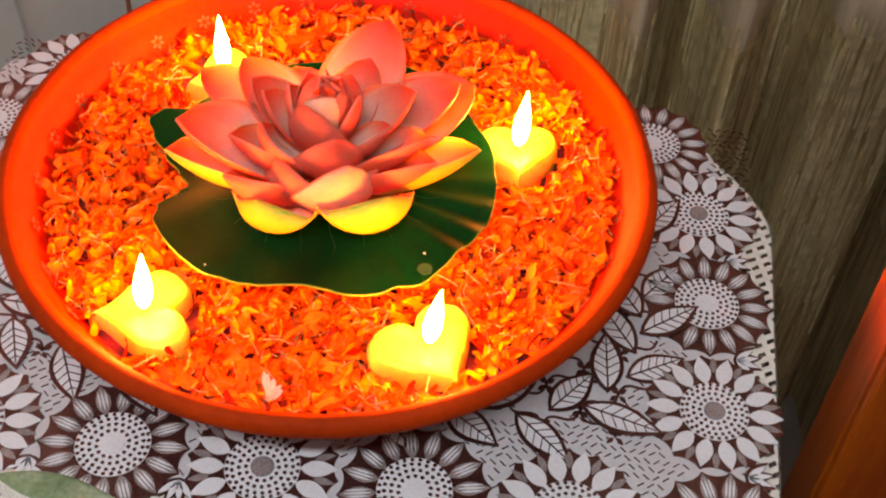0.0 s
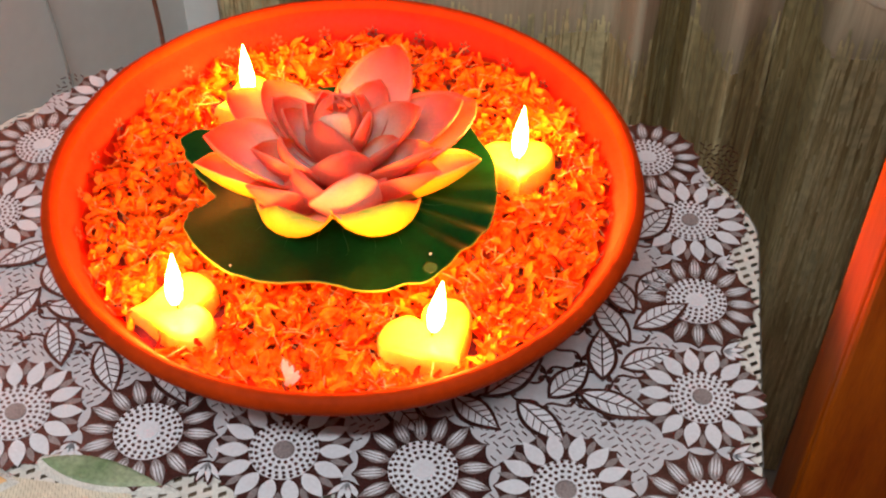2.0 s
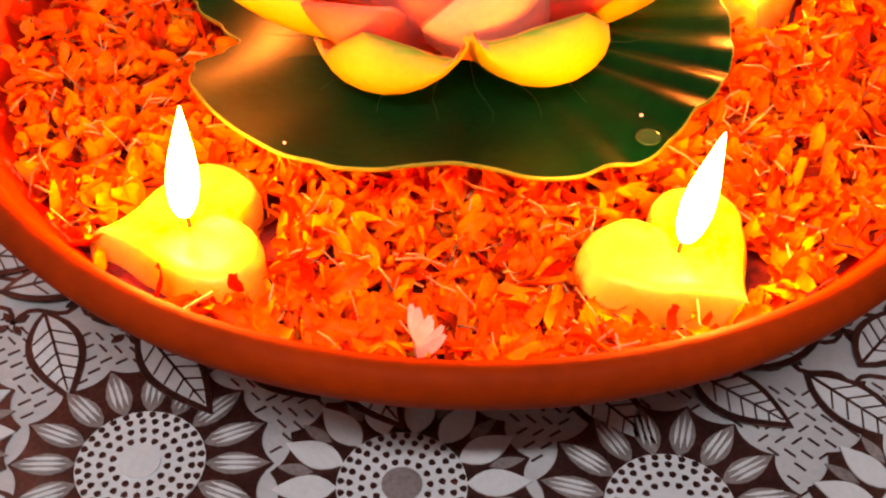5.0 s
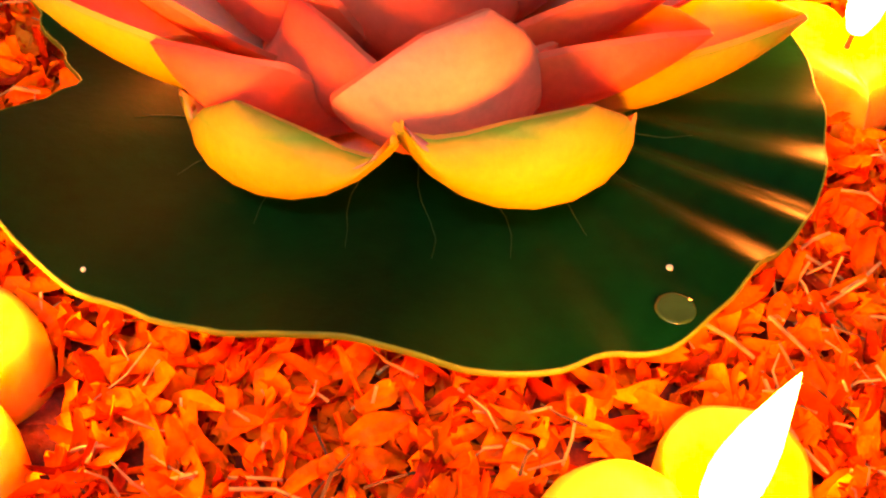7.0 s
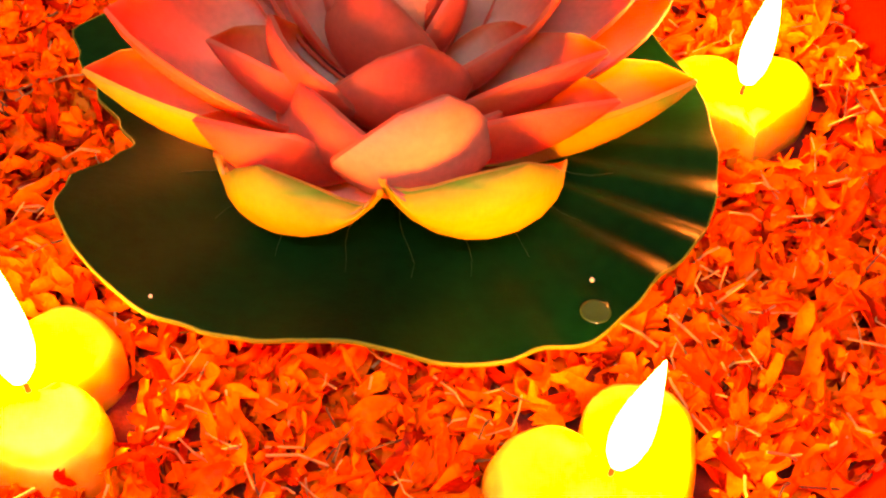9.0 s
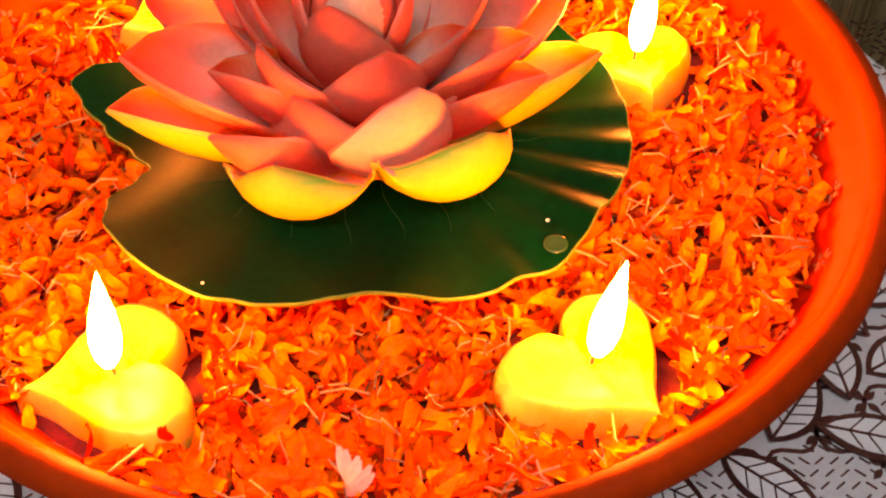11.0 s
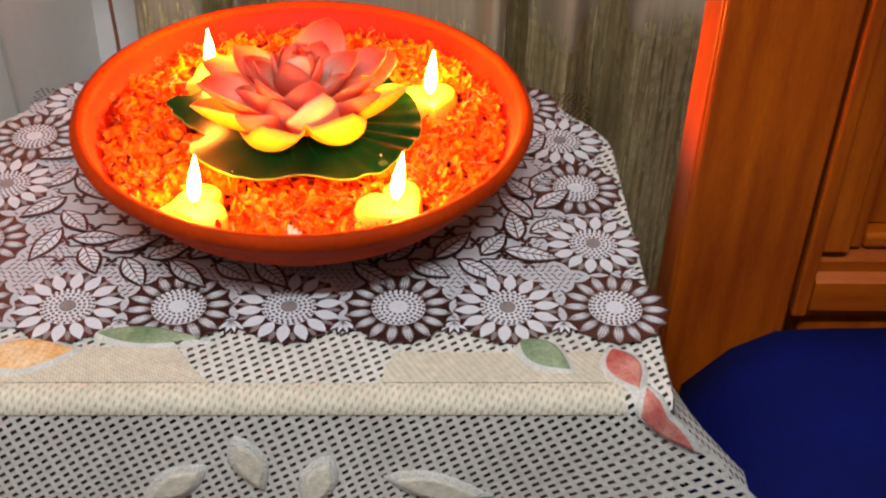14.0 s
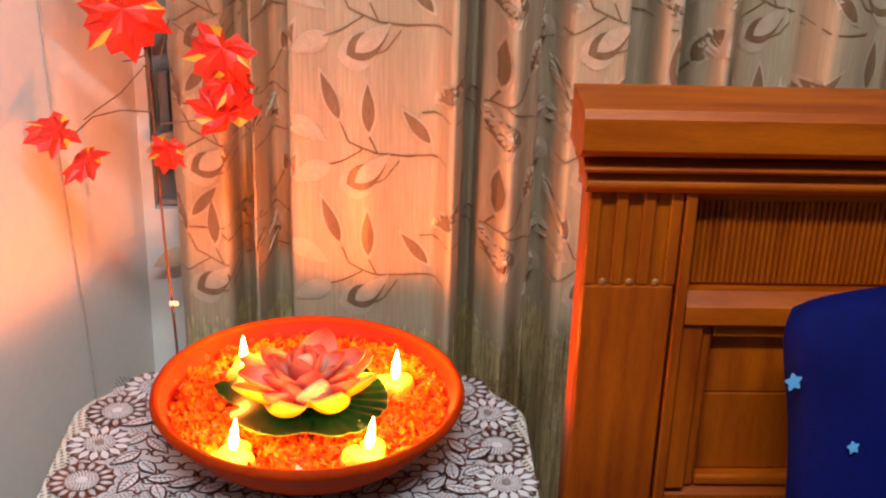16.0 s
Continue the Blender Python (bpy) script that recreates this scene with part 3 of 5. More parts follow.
def pillow_mesh(w, h, d):
    bm = bmesh.new()
    n = 22
    for side in (-1, 1):
        grid = []
        for i in range(n + 1):
            row = []
            for j in range(n + 1):
                a, b = 2 * i / n - 1, 2 * j / n - 1
                puff = (max(0, 1 - abs(a) ** 3.2) * max(0, 1 - abs(b) ** 3.2)) ** 0.5
                pinch = 1 - 0.06 * (1 - abs(b) ** 2) * abs(a) ** 4
                pinchz = 1 - 0.08 * (1 - abs(a) ** 2) * abs(b) ** 4
                yy = side * d / 2 * puff + 0.008 * noise.noise(Vector((a * 2.4, b * 2.1, side * 3 + 5)))
                row.append(bm.verts.new((a * w / 2 * pinch * (1 - 0.13 * abs(b) ** 5) + 0.012 * math.sin(2.4 * b) * abs(a), yy, b * h / 2 * pinchz * (1 - 0.09 * abs(a) ** 6))))
            grid.append(row)
        for i in range(n):
            for j in range(n):
                q = [grid[i][j], grid[i + 1][j], grid[i + 1][j + 1], grid[i][j + 1]]
                bm.faces.new(q if side < 0 else q[::-1])
    bmesh.ops.remove_doubles(bm, verts=bm.verts, dist=0.004)
    return bm


part("cushion", pillow_mesh(0.50, 0.36, 0.10), BLUE, pil, smooth=True)
for x, z, s, m in ((-0.224, 0.096, 0.010, PRINT_CYAN), (-0.177, 0.022, 0.007, PRINT_CYAN), (-0.19, -0.10, 0.008, PRINT_CYAN), (-0.10, -0.11, 0.014, PRINT_PINK), (0.02, 0.06, 0.012, PRINT_CYAN), (0.1, -0.04, 0.012, PRINT_CYAN)):
    a, b = x / 0.25, z / 0.18
    puff = (max(0, 1 - abs(a) ** 3.2) * max(0, 1 - abs(b) ** 3.2)) ** 0.5
    yy = -0.05 * puff + 0.008 * noise.noise(Vector((a * 2.4, b * 2.1, 2))) - 0.002
    bm = bmesh.new()
    for k in range(5):
        an = 2 * math.pi * k / 5 + 0.3
        o = lens_shape(0, 0, an, s, s * 0.62)
        slab(bm, o, -0.0006, 0.0006 + 0.0001 * k)
    ob = part("printed_flower", bm, m, pil, "small pale printed flower")
    ob.matrix_local = pose(x, yy, z, 90 + 10 * b, 0, -14 * a)

# ---- table and cloths ----
TX0, TX1, TY0, TY1, TZ = -0.285, 0.262, -0.238, 0.176, -0.006
table = thing("side_table", pose(0, 0, FLOOR_Z), "small dark wooden side table under lace cloths", "table")


def narrow(y):
    """How far the table's rounded back corners draw its sides in."""
    return 1 - 0.34 * max(0, (y - 0.07) / 0.106) ** 1.7


tops = [TY0 + (TY1 - TY0) * k / 24 for k in range(25)]
part("tabletop", slab(bmesh.new(), [(TX1 * narrow(y), y) for y in tops] + [(TX0 * narrow(y), y) for y in tops[::-1]], TZ - 0.024 - FLOOR_Z, TZ - FLOOR_Z), TABLE_WOOD, table)
part("apron", box(bmesh.new(), TX0 + 0.02, TY0 + 0.012, TZ - 0.12 - FLOOR_Z, TX1 - 0.02, TY1 - 0.09, TZ - 0.0245 - FLOOR_Z), TABLE_WOOD, table)
for x in (TX0 + 0.045, TX1 - 0.045):
    for y in (TY0 + 0.04, TY1 - 0.12):
        part("leg", box(bmesh.new(), x - 0.02, y - 0.02, 0.001, x + 0.02, y + 0.02, TZ - 0.1205 - FLOOR_Z, 0.003), TABLE_WOOD, table)

cloth = thing("crochet_tablecloth", pose(0, 0, TZ), "cream crochet tablecloth with printed leaves, hanging over the table edge", "tablecloth")


def drape(s, x):
    """Down over the front edge: the way along the cloth from the back to the hem."""
    top = TY1 - TY0 - 0.006
    r = 0.012
    if s < top:
        return (TY1 - s, TZ + 0.0022)
    s -= top
    if s < r * math.pi / 2:
        a = s / r
        return (TY0 + 0.006 - r * math.sin(a), TZ + 0.0022 - r * (1 - math.cos(a)))
    s -= r * math.pi / 2
    wave = 0.006 * math.sin(x * 23 + 1.0) * min(1, s / 0.2) + 0.004 * math.sin(x * 61)  * min(1, s / 0.3)
    return (TY0 + 0.006 - r - 0.05 * s - wave, TZ + 0.0022 - r - s)


TOP = TY1 - TY0 - 0.006
ss = [(TOP - 0.006) * k / 30 for k in range(30)] + [TOP - 0.006 + 0.033 * k / 30 for k in range(30)] + [TOP + 0.027 + 0.42 * k / 24 for k in range(25)]
cx0, cx1 = TX0 - 0.004, TX1 + 0.006
uvx = [cx0 + (cx1 - cx0) * k / 60 for k in range(61)]
cinv = cloth.matrix_world.inverted()


def front_place(x, s):
    y, z = drape(s, x)
    fall = max(0, TZ - z - 0.01)
    return cinv @ Vector((x * narrow(y) + 0.8 * fall * max(0.0, (x + 0.02) / 0.28) ** 4, y, z))


part("cloth_top", sheet(bmesh.new(), uvx, ss, front_place), NET, cloth)


def side_place(sign):
    xe = cx1 if sign > 0 else cx0

    def place(y, s):
        r = 0.006
        z = TZ + 0.0022 - max(0, s)
        x = xe * narrow(y) + sign * (0.001 + (0.03 + 0.77 * min(1, max(0, (-0.13 - y) / 0.08))) * max(0, s - 0.02) + 0.008 * math.sin(y * 31 + 2) * min(1, s / 0.15))
        return cinv @ Vector((x, y - 0.05 * s * (1 if y < -0.2 else 0), z))
    return place


ys = [TY0 - 0.004 + (TY1 - TY0) * k / 40 for k in range(41)]
for sign in (1, -1):
    part("side_drop", sheet(bmesh.new(), ys, [0.42 * k / 20 for k in range(21)], side_place(sign)), NET, cloth)


def on_front(x, s, lift=0.0012):
    f = min(1, max(0, (s - TOP) / 0.019))
    a = f * math.pi / 2
    return front_place(x, s) + Vector((0, -lift * math.sin(a), lift * math.cos(a)))


def applique(name, outline_pts, material, label, lift=0.0012, thick=0.0012):
    """A thick woven patch laid on the cloth, following it over the edge."""
    n = len(outline_pts)
    cxm, csm = sum(p[0] for p in outline_pts) / n, sum(p[1] for p in outline_pts) / n
    bm = bmesh.new()
    rings = []
    for f in (1.0, 0.82, 0.6, 0.35, 0.12):
        rings.append([bm.verts.new(on_front(cxm + (x - cxm) * f, csm + (s - csm) * f, lift if f < 1 else 0.0002)) for x, s in outline_pts])
    for a, b in zip(rings, rings[1:]):
        for k in range(n):
            bm.faces.new([a[k], a[(k + 1) % n], b[(k + 1) % n], b[k]])
    bm.faces.new(rings[-1])
    bmesh.ops.recalc_face_normals(bm, faces=bm.faces)
    return part(name, bm, material, cloth, label, smooth=True)


def patch(cx, cs, angle, length, width, material, label, rim=True):
    o = lens_shape(cx - math.cos(angle) * length / 2, cs - math.sin(angle) * length / 2, angle, length, width, 12)
    if rim:
        c, s = math.cos(angle), math.sin(angle)
        o2 = lens_shape(cx - c * length * 0.56, cs - s * length * 0.56, angle, length * 1.12, width * 1.24, 12)
        applique("woven_border", o2, CORD, "white corded border", 0.0030)
    return applique("printed_leaf", o, material, label, 0.0042)


S0 = TOP + 0.004  # the way to the table's front edge
for args in ((0.183, S0 - 0.036, 0.75, 0.052, 0.028, CHAR, "printed green leaf"), (-0.098, S0 - 0.055, 0.08, 0.085, 0.020, CHAR, "printed green leaf"),
             (-0.180, S0 - 0.036, -0.15, 0.075, 0.034, PEACH, "printed peach petal"), (-0.222, S0 + 0.016, 1.2, 0.07, 0.036, PEACH, "printed peach petal"),
             (0.238, S0 - 0.022, 1.25, 0.048, 0.028, ROSE, "printed rose petal"), (0.256, S0 + 0.022, 1.35, 0.058, 0.020, ROSE, "printed rose petal"),
             (-0.025, S0 + 0.062, 1.25, 0.052, 0.022, CREAM, "white woven leaf"), (0.022, S0 + 0.078, 1.9, 0.050, 0.022, CREAM, "white woven leaf"), (-0.080, S0 + 0.082, 2.5, 0.056, 0.022, CREAM, "white woven leaf"), (0.105, S0 + 0.085, 0.3, 0.07, 0.022, CREAM, "white woven leaf"), (-0.03, S0 + 0.19, 0.2, 0.08, 0.03, CREAM, "white woven leaf")):
    patch(*args)


def band(x0, x1, s0, s1, slant0=0.0, slant1=0.0):
    """A stretch of closed weave, its ends cut on the slant."""
    us = [i / 60 for i in range(61)]
    ws = [s0 + (s1 - s0) * j / 50 for j in range(51)]

    def place(u, w):
        v = (w - s0) / (s1 - s0)
        xa, xb = x0 + slant0 * v, x1 + slant1 * v
        return on_front(xa + (xb - xa) * u, w, 0.0012)
    part("closed_weave", sheet(bmesh.new(), us, ws, place), CLOSED, cloth, "closed cream weave along the table edge", smooth=True)


band(0.076, 0.235, S0 - 0.040, S0 - 0.009, -0.010, 0.0)
band(-0.240, -0.078, S0 - 0.045, S0 - 0.009, 0.0, 0.026)
band(-0.255, 0.235, S0 - 0.0085, S0 + 0.015)

# ---- lace mat ----
lace = thing("lace_table_mat", pose(0, 0, -0.0025), "white vinyl lace mat with plum sunflowers along its border", "table mat")
MX, MF, MB = 0.250, -0.170, 0.166
edge = [(-MX - 0.006, MF), (MX, MF), (MX - 0.006, 0.075), (0.228, 0.135), (0.16, MB), (-0.18, MB), (-0.25, 0.135), (-MX - 0.012, 0.075)]
outline = []
for (xa, ya), (xb, yb) in zip(edge, edge[1:] + edge[:1]):
    n = max(4, int(math.hypot(xb - xa, yb - ya) / 0.006))
    nx, ny = (yb - ya), -(xb - xa)
    d = math.hypot(nx, ny)
    for k in range(n):
        f = k / n
        w = 0.0018 * abs(math.sin(math.pi * k / 2.0 + 0.4))
        outline.append((xa + (xb - xa) * f + nx / d * w, ya + (yb - ya) * f + ny / d * w))
part("mat_sheet", slab(bmesh.new(), outline, 0.0, 0.0012), MAT_WHITE, lace)


def sunflower(dark):
    """A printed sunflower of the mat: sixteen petals round a seed disc and a button."""
    bm = bmesh.new()
    R = 0.0405
    base = []
    for k in range(96):
        a = 2 * math.pi * k / 96
        base.append(((R - 0.0035 * abs(math.sin(8 * a)) ** 0.7 * 0.9) * math.cos(a), (R - 0.0035 * abs(math.sin(8 * a)) ** 0.7) * math.sin(a)))
    slab(bm, base, 0.0008, 0.00155, 1)
    n = 14 if dark else 16
    for k in range(n):
        a = 2 * math.pi * k / n
        if dark:
            slab(bm, lens_shape(0.0195 * math.cos(a), 0.0195 * math.sin(a), a, 0.0198, 0.0098, 7), 0.001, 0.0021, 0)
            b = a + math.pi / n
            slab(bm, lens_shape(0.0275 * math.cos(b), 0.0275 * math.sin(b), b, 0.0115, 0.0042, 5), 0.0012, 0.0018, 2)
        else:
            slab(bm, lens_shape(0.0195 * math.cos(a), 0.0195 * math.sin(a), a, 0.0200, 0.0082, 6), 0.001, 0.0018, 2)
            for t in (-1, 0, 1):
                ox, oy = -math.sin(a) * t * 0.0019, math.cos(a) * t * 0.0019
                r0 = 0.0225 + 0.001 * abs(t)
                slab(bm, lens_shape(r0 * math.cos(a) + ox, r0 * math.sin(a) + oy, a, 0.0140 - 0.002 * abs(t), 0.0013, 3), 0.0016, 0.0022, 0)
    disc = [(0.0198 * math.cos(2 * math.pi * k / 40), 0.0198 * math.sin(2 * math.pi * k / 40)) for k in range(40)]
    slab(bm, disc, 0.0014, 0.0022, 0)
    for ring, (r, n) in enumerate(((0.0085, 14), (0.0122, 20), (0.0158, 25), (0.0185, 28))):
        for k in range(n):
            a = 2 * math.pi * (k + 0.5 * (ring % 2)) / n
            s = 0.00115
            o = [(r * math.cos(a) + s * math.cos(a + b) * (1.2 if i % 2 else 0.9), r * math.sin(a) + s * math.sin(a + b)) for i, b in enumerate((0, 1.05, 2.1, 3.14, 4.2, 5.24))]
            slab(bm, o, 0.002, 0.00245, 1)
    but = [(0.0062 * math.cos(2 * math.pi * k / 20), 0.0062 * math.sin(2 * math.pi * k / 20)) for k in range(20)]
    slab(bm, but, 0.002, 0.0029, 2 if dark else 0)
    return bm


flowers = {}
for dark in (True, False):
    me = bpy.data.meshes.new("sunflower")
    bm = sunflower(dark)
    bm.to_mesh(me)
    bm.free()
    for m in (MAT_PALE, MAT_DARK, MAT_GREY):
        me.materials.append(m)
    flowers[dark] = me
ring = [(-0.242 + 0.0803 * k, -0.150, k % 2 == 1) for k in range(7)]
ring += [(0.233, -0.072, True), (0.228, 0.005, False), (0.222, 0.078, True), (0.190, 0.138, False), (0.112, 0.150, True), (0.034, 0.152, False), (-0.045, 0.152, True), (-0.124, 0.150, False), (-0.203, 0.138, True), (-0.237, 0.078, False), (-0.243, 0.005, True), (-0.246, -0.072, False)]
for k, (x, y, dark) in enumerate(ring):
    ob = new("sunflower", flowers[dark])
    ob.parent = lace
    s = 1.0 if y < -0.1 else 0.96
    ob.matrix_local = pose(x, y, 0.0004 + 0.00002 * (k % 2), 0, 0, 37 * k) @ Matrix.Diagonal((s, s, 1, 1))
    tagged(ob, "plum sunflower with pale petals and a dark button" if dark else "ribbed plum sunflower with a pale button")


def vine_leaf(x, y, angle, length, width, lift):
    bm = bmesh.new()
    c, s = math.cos(angle), math.sin(angle)
    slab(bm, lens_shape(0, 0, 0, length, width, 10), 0.0008, 0.0015, 1)
    slab(bm, lens_shape(length * 0.06, 0, 0, length * 0.86, width * 0.74, 10), 0.0012, 0.0019, 0)
    slab(bm, [(0.0, -0.0006), (length * 0.9, -0.0003), (length * 0.9, 0.0003), (0.0, 0.0006)], 0.0016, 0.0022, 1)
    for k in range(1, 6):
        u = length * (0.1 + 0.13 * k)
        w = width * 0.36 * math.sin(math.pi * min(1, (u / length + 0.1)) ** 0.85)
        for sg in (-1, 1):
            slab(bm, [(u, 0), (u + 0.0007, 0), (u + w * 0.75 + 0.0005, sg * w), (u + w * 0.75 - 0.0002, sg * w)][::sg], 0.0017, 0.0022, 1)
    ob = part("vine_leaf", bm, [MAT_PALE, MAT_DARK], lace)
    ob.matrix_local = pose(x, y, 0.0003 + lift, 0, 0, math.degrees(angle))


def clear_of_flowers(x, y, gap):
    return all(math.hypot(x - fx, y - fy) > gap for fx, fy, _f in ring)


# a vine of leaves runs round inside the flowers, leaf after leaf
vine = []
RX, RF, RB = 0.190, -0.097, 0.101
for k in range(240):
    a = 2 * math.pi * k / 240
    c, n = math.cos(a), math.sin(a)
    vine.append((RX * math.copysign(abs(c) ** 0.5, c), (RF + RB) / 2 + (RB - RF) / 2 * math.copysign(abs(n) ** 0.5, n)))
walked, last = 0.0, -1.0
leaf_k = 0
for (xa, ya), (xb, yb) in zip(vine, vine[1:] + vine[:1]):
    walked += math.hypot(xb - xa, yb - ya)
    if walked - last < 0.0165:
        continue
    last = walked
    along = math.atan2(yb - ya, xb - xa)
    sign = 1 if leaf_k % 2 else -1
    ln = 0.043 + 0.005 * ((leaf_k * 5) % 3 - 1)
    vine_leaf(xa, ya, along + sign * (0.62 + 0.12 * (leaf_k % 3)), ln, 0.0195, 0.0008 * (leaf_k % 4))
    leaf_k += 1

# trellis in the middle of the mat: wavy meshes with small knots
bm = bmesh.new()
knots = bmesh.new()


def strip(b, pts, w, z0, z1):
    n = len(pts)
    left, right = [], []
    for i, (x, y) in enumerate(pts):
        xa, ya = pts[max(i - 1, 0)]
        xb, yb = pts[min(i + 1, n - 1)]
        d = math.hypot(xb - xa, yb - ya)
        ox, oy = -(yb - ya) / d * w, (xb - xa) / d * w
        left.append((x + ox, y + oy))
        right.append((x - ox, y - oy))
    slab(b, right + left[::-1], z0, z1)


CELL_X, CELL_Y = 0.040, 0.028
for i in range(-5, 6):
    for j in range(-9, 9):
        x, y = i * CELL_X + (CELL_X / 2 if j % 2 else 0), 0.0 + j * CELL_Y / 2
        if abs(x) > 0.195 or not -0.103 < y < 0.105 or math.hypot(x, y) < 0.09:
            continue
        for sx in (-1, 1):
            x2, y2 = x + sx * CELL_X / 2, y + CELL_Y / 2
            pts = [(x + (x2 - x) * f - sx * 0.0028 * math.sin(2 * math.pi * f) * 0.6, y + (y2 - y) * f + 0.0030 * math.sin(2 * math.pi * f)) for f in [q / 8 for q in range(9)]]
            strip(bm, pts, 0.0008, 0.001, 0.0017)
        for q in range(4):
            a = math.pi / 4 + q * math.pi / 2
            slab(knots, lens_shape(x + 0.0012 * math.cos(a), y + 0.0012 * math.sin(a), a, 0.0052, 0.0026, 4), 0.001, 0.0021)
part("trellis", bm, MAT_DARK, lace, "wavy plum trellis lines", kind="stuff")
part("trellis_knot", knots, MAT_DARK, lace, "small four-petalled plum knots", kind="stuff")
# the open lace between flowers and vine: short slanting bars and small scallops
bars, scallops = bmesh.new(), bmesh.new()
for i in range(-50, 51):
    for j in range(-34, 35):
        x, y = i * 0.0052 + (0.0026 if j % 2 else 0), j * 0.0050
        if not (MF + 0.004 < y < MB - 0.004 and abs(x) < MX + 0.004) or not clear_of_flowers(x, y, 0.0405):
            continue
        if (abs(x) / 0.196) ** 4 + (abs(y - 0.002) / 0.103) ** 4 < 1:
            continue
        an = 0.7 if (i // 3 + j // 3) % 2 else -0.7
        c, n = 0.0021 * math.cos(an), 0.0021 * math.sin(an)
        strip(bars, [(x - c, y - n), (x, y), (x + c, y + n)], 0.00036, 0.001, 0.0016)
for (xa, ya, _a), (xb, yb, _b) in zip(ring, ring[1:] + ring[:1]):
    mx, my = (xa + xb) / 2, (ya + yb) / 2
    ox, oy = mx, my
    d = math.hypot(ox, oy)
    if abs(mx) > 0.2:
        ox, oy, d = math.copysign(1, mx), 0, 1
    elif abs(my) > 0.1:
        ox, oy, d = 0, math.copysign(1, my), 1
    base = math.atan2(oy, ox)
    for t in (-0.75, -0.25, 0.25, 0.75):
        slab(scallops, lens_shape(mx + ox / d * 0.013, my + oy / d * 0.013, base + t, 0.017, 0.0062, 5), 0.0008, 0.0014, 1)
        slab(scallops, lens_shape(mx + ox / d * 0.0145, my + oy / d * 0.0145, base + t, 0.0135, 0.0036, 5), 0.0012, 0.0018, 0)
part("lace_bar", bars, MAT_DARK, lace, "short slanting plum bars", kind="stuff")
part("scallop", scallops, [MAT_PALE, MAT_DARK], lace, "small pale scallops between the flowers", kind="stuff")

# ---- bowl ----
bowl = thing("terracotta_bowl", pose(0.0045, 0.0045, 0.0006), "round terracotta bowl full of marigold petals", "bowl")
RIM = 0.180
outer = [(0.0, 0.0), (0.096, 0.0), (0.102, 0.002), (0.122, 0.012), (0.148, 0.033), (0.166, 0.053), (0.1735, 0.063), (0.1775, 0.0665), (RIM, 0.0725), (0.1785, 0.0775), (0.175, 0.0792), (0.1715, 0.0782), (0.1695, 0.0745)]
inner = [(0.1675, 0.069), (0.1655, 0.068), (0.1615, 0.058), (0.152, 0.042), (0.125, 0.02), (0.09, 0.009), (0.0, 0.008)]
bm = lathe(bmesh.new(), [(r * 1.009, z * 1.02) for r, z in outer + inner], 128, [0] * (len(outer) - 1) + [1] * len(inner))
for v in bm.verts:
    v.co += v.co.normalized() * 0.0006 * noise.noise(v.co * 30)
part("bowl_body", bm, [TERRACOTTA, TERRA_IN], bowl, smooth=True)
for k in range(30):
    a = 2 * math.pi * k / 30
    bm = bmesh.new()
    for q in range(6):
        b = 2 * math.pi * q / 6
        slab(bm, lens_shape(0.0014 * math.cos(b), 0.0014 * math.sin(b), b, 0.0034, 0.0021, 3), 0, 0.0005)
    ob = part("stencilled_flower", bm, STENCIL, bowl)
    ob.matrix_local = pose(0, 0, 0, 0, 0, math.degrees(a)) @ pose(0.1625, 0, 0.0625, 0, -66, 0)

# ---- marigold petals ----
FILL_Z = 0.046
LOTUS = Vector((0.0, 0.012, 0))
CANDLES = [(-0.0695, -0.104, 195), (0.0755, -0.0995, -48), (0.1045, 0.0535, -80), (-0.079, 0.085, 215)]


def petal_shape(kind):
    """A strap-shaped marigold petal, notched at its end and curled."""
    bm = bmesh.new()
    rng = random.Random(50 + kind)
    ln = rng.uniform(0.011, 0.019)
    wd = rng.uniform(0.0034, 0.0062)
    curl, fold, twist = rng.uniform(-70, 130), rng.uniform(0.15, 0.75), rng.uniform(-1.1, 1.1)
    n = 7
    ph1, ph2 = rng.uniform(0, 6), rng.uniform(0, 6)
    x = z = 0.0
    rows = []
    for i in range(n + 1):
        f = i / n
        a = radians(curl) * (f - 0.4) + 0.35 * math.sin(5 * f + ph1)
        if i:
            x += ln / n * math.cos(a)
            z += ln / n * math.sin(a)
        w = wd / 2 * (0.22 + 0.78 * math.sin(math.pi * min(1.0, 0.08 + f * 0.74)) ** 0.9) * (1 + 0.14 * math.sin(9 * f + ph2))
        row = []
        for v in (-1, -0.5, 0, 0.5, 1):
            yy, zz = v * w, abs(v) ** 1.5 * w * fold + 0.22 * w * math.sin(6 * f + 2.2 * v + ph2)
            tw = twist * f
            back = ln * (0.0 if i < n else (0.11, 0.0, 0.09, 0.01, 0.13)[int(v * 2 + 2)])
            row.append(bm.verts.new((x - ln / 2 - back, yy * math.cos(tw) - zz * math.sin(tw), z + yy * math.sin(tw) + zz * math.cos(tw))))
        rows.append(row)
    for a, b in zip(rows, rows[1:]):
        for k in range(4):
            bm.faces.new([a[k], b[k], b[k + 1], a[k + 1]]).smooth = True
    return bm


SHAPES = []
for k in range(16):
    b = petal_shape(k)
    me = bpy.data.meshes.new("petal")
    b.to_mesh(me)
    b.free()
    me.materials.append((PETAL_A, PETAL_B, PETAL_B, PETAL_A, PETAL_C, PETAL_B, PETAL_A, PETAL_A)[k % 8])
    SHAPES.append(me)


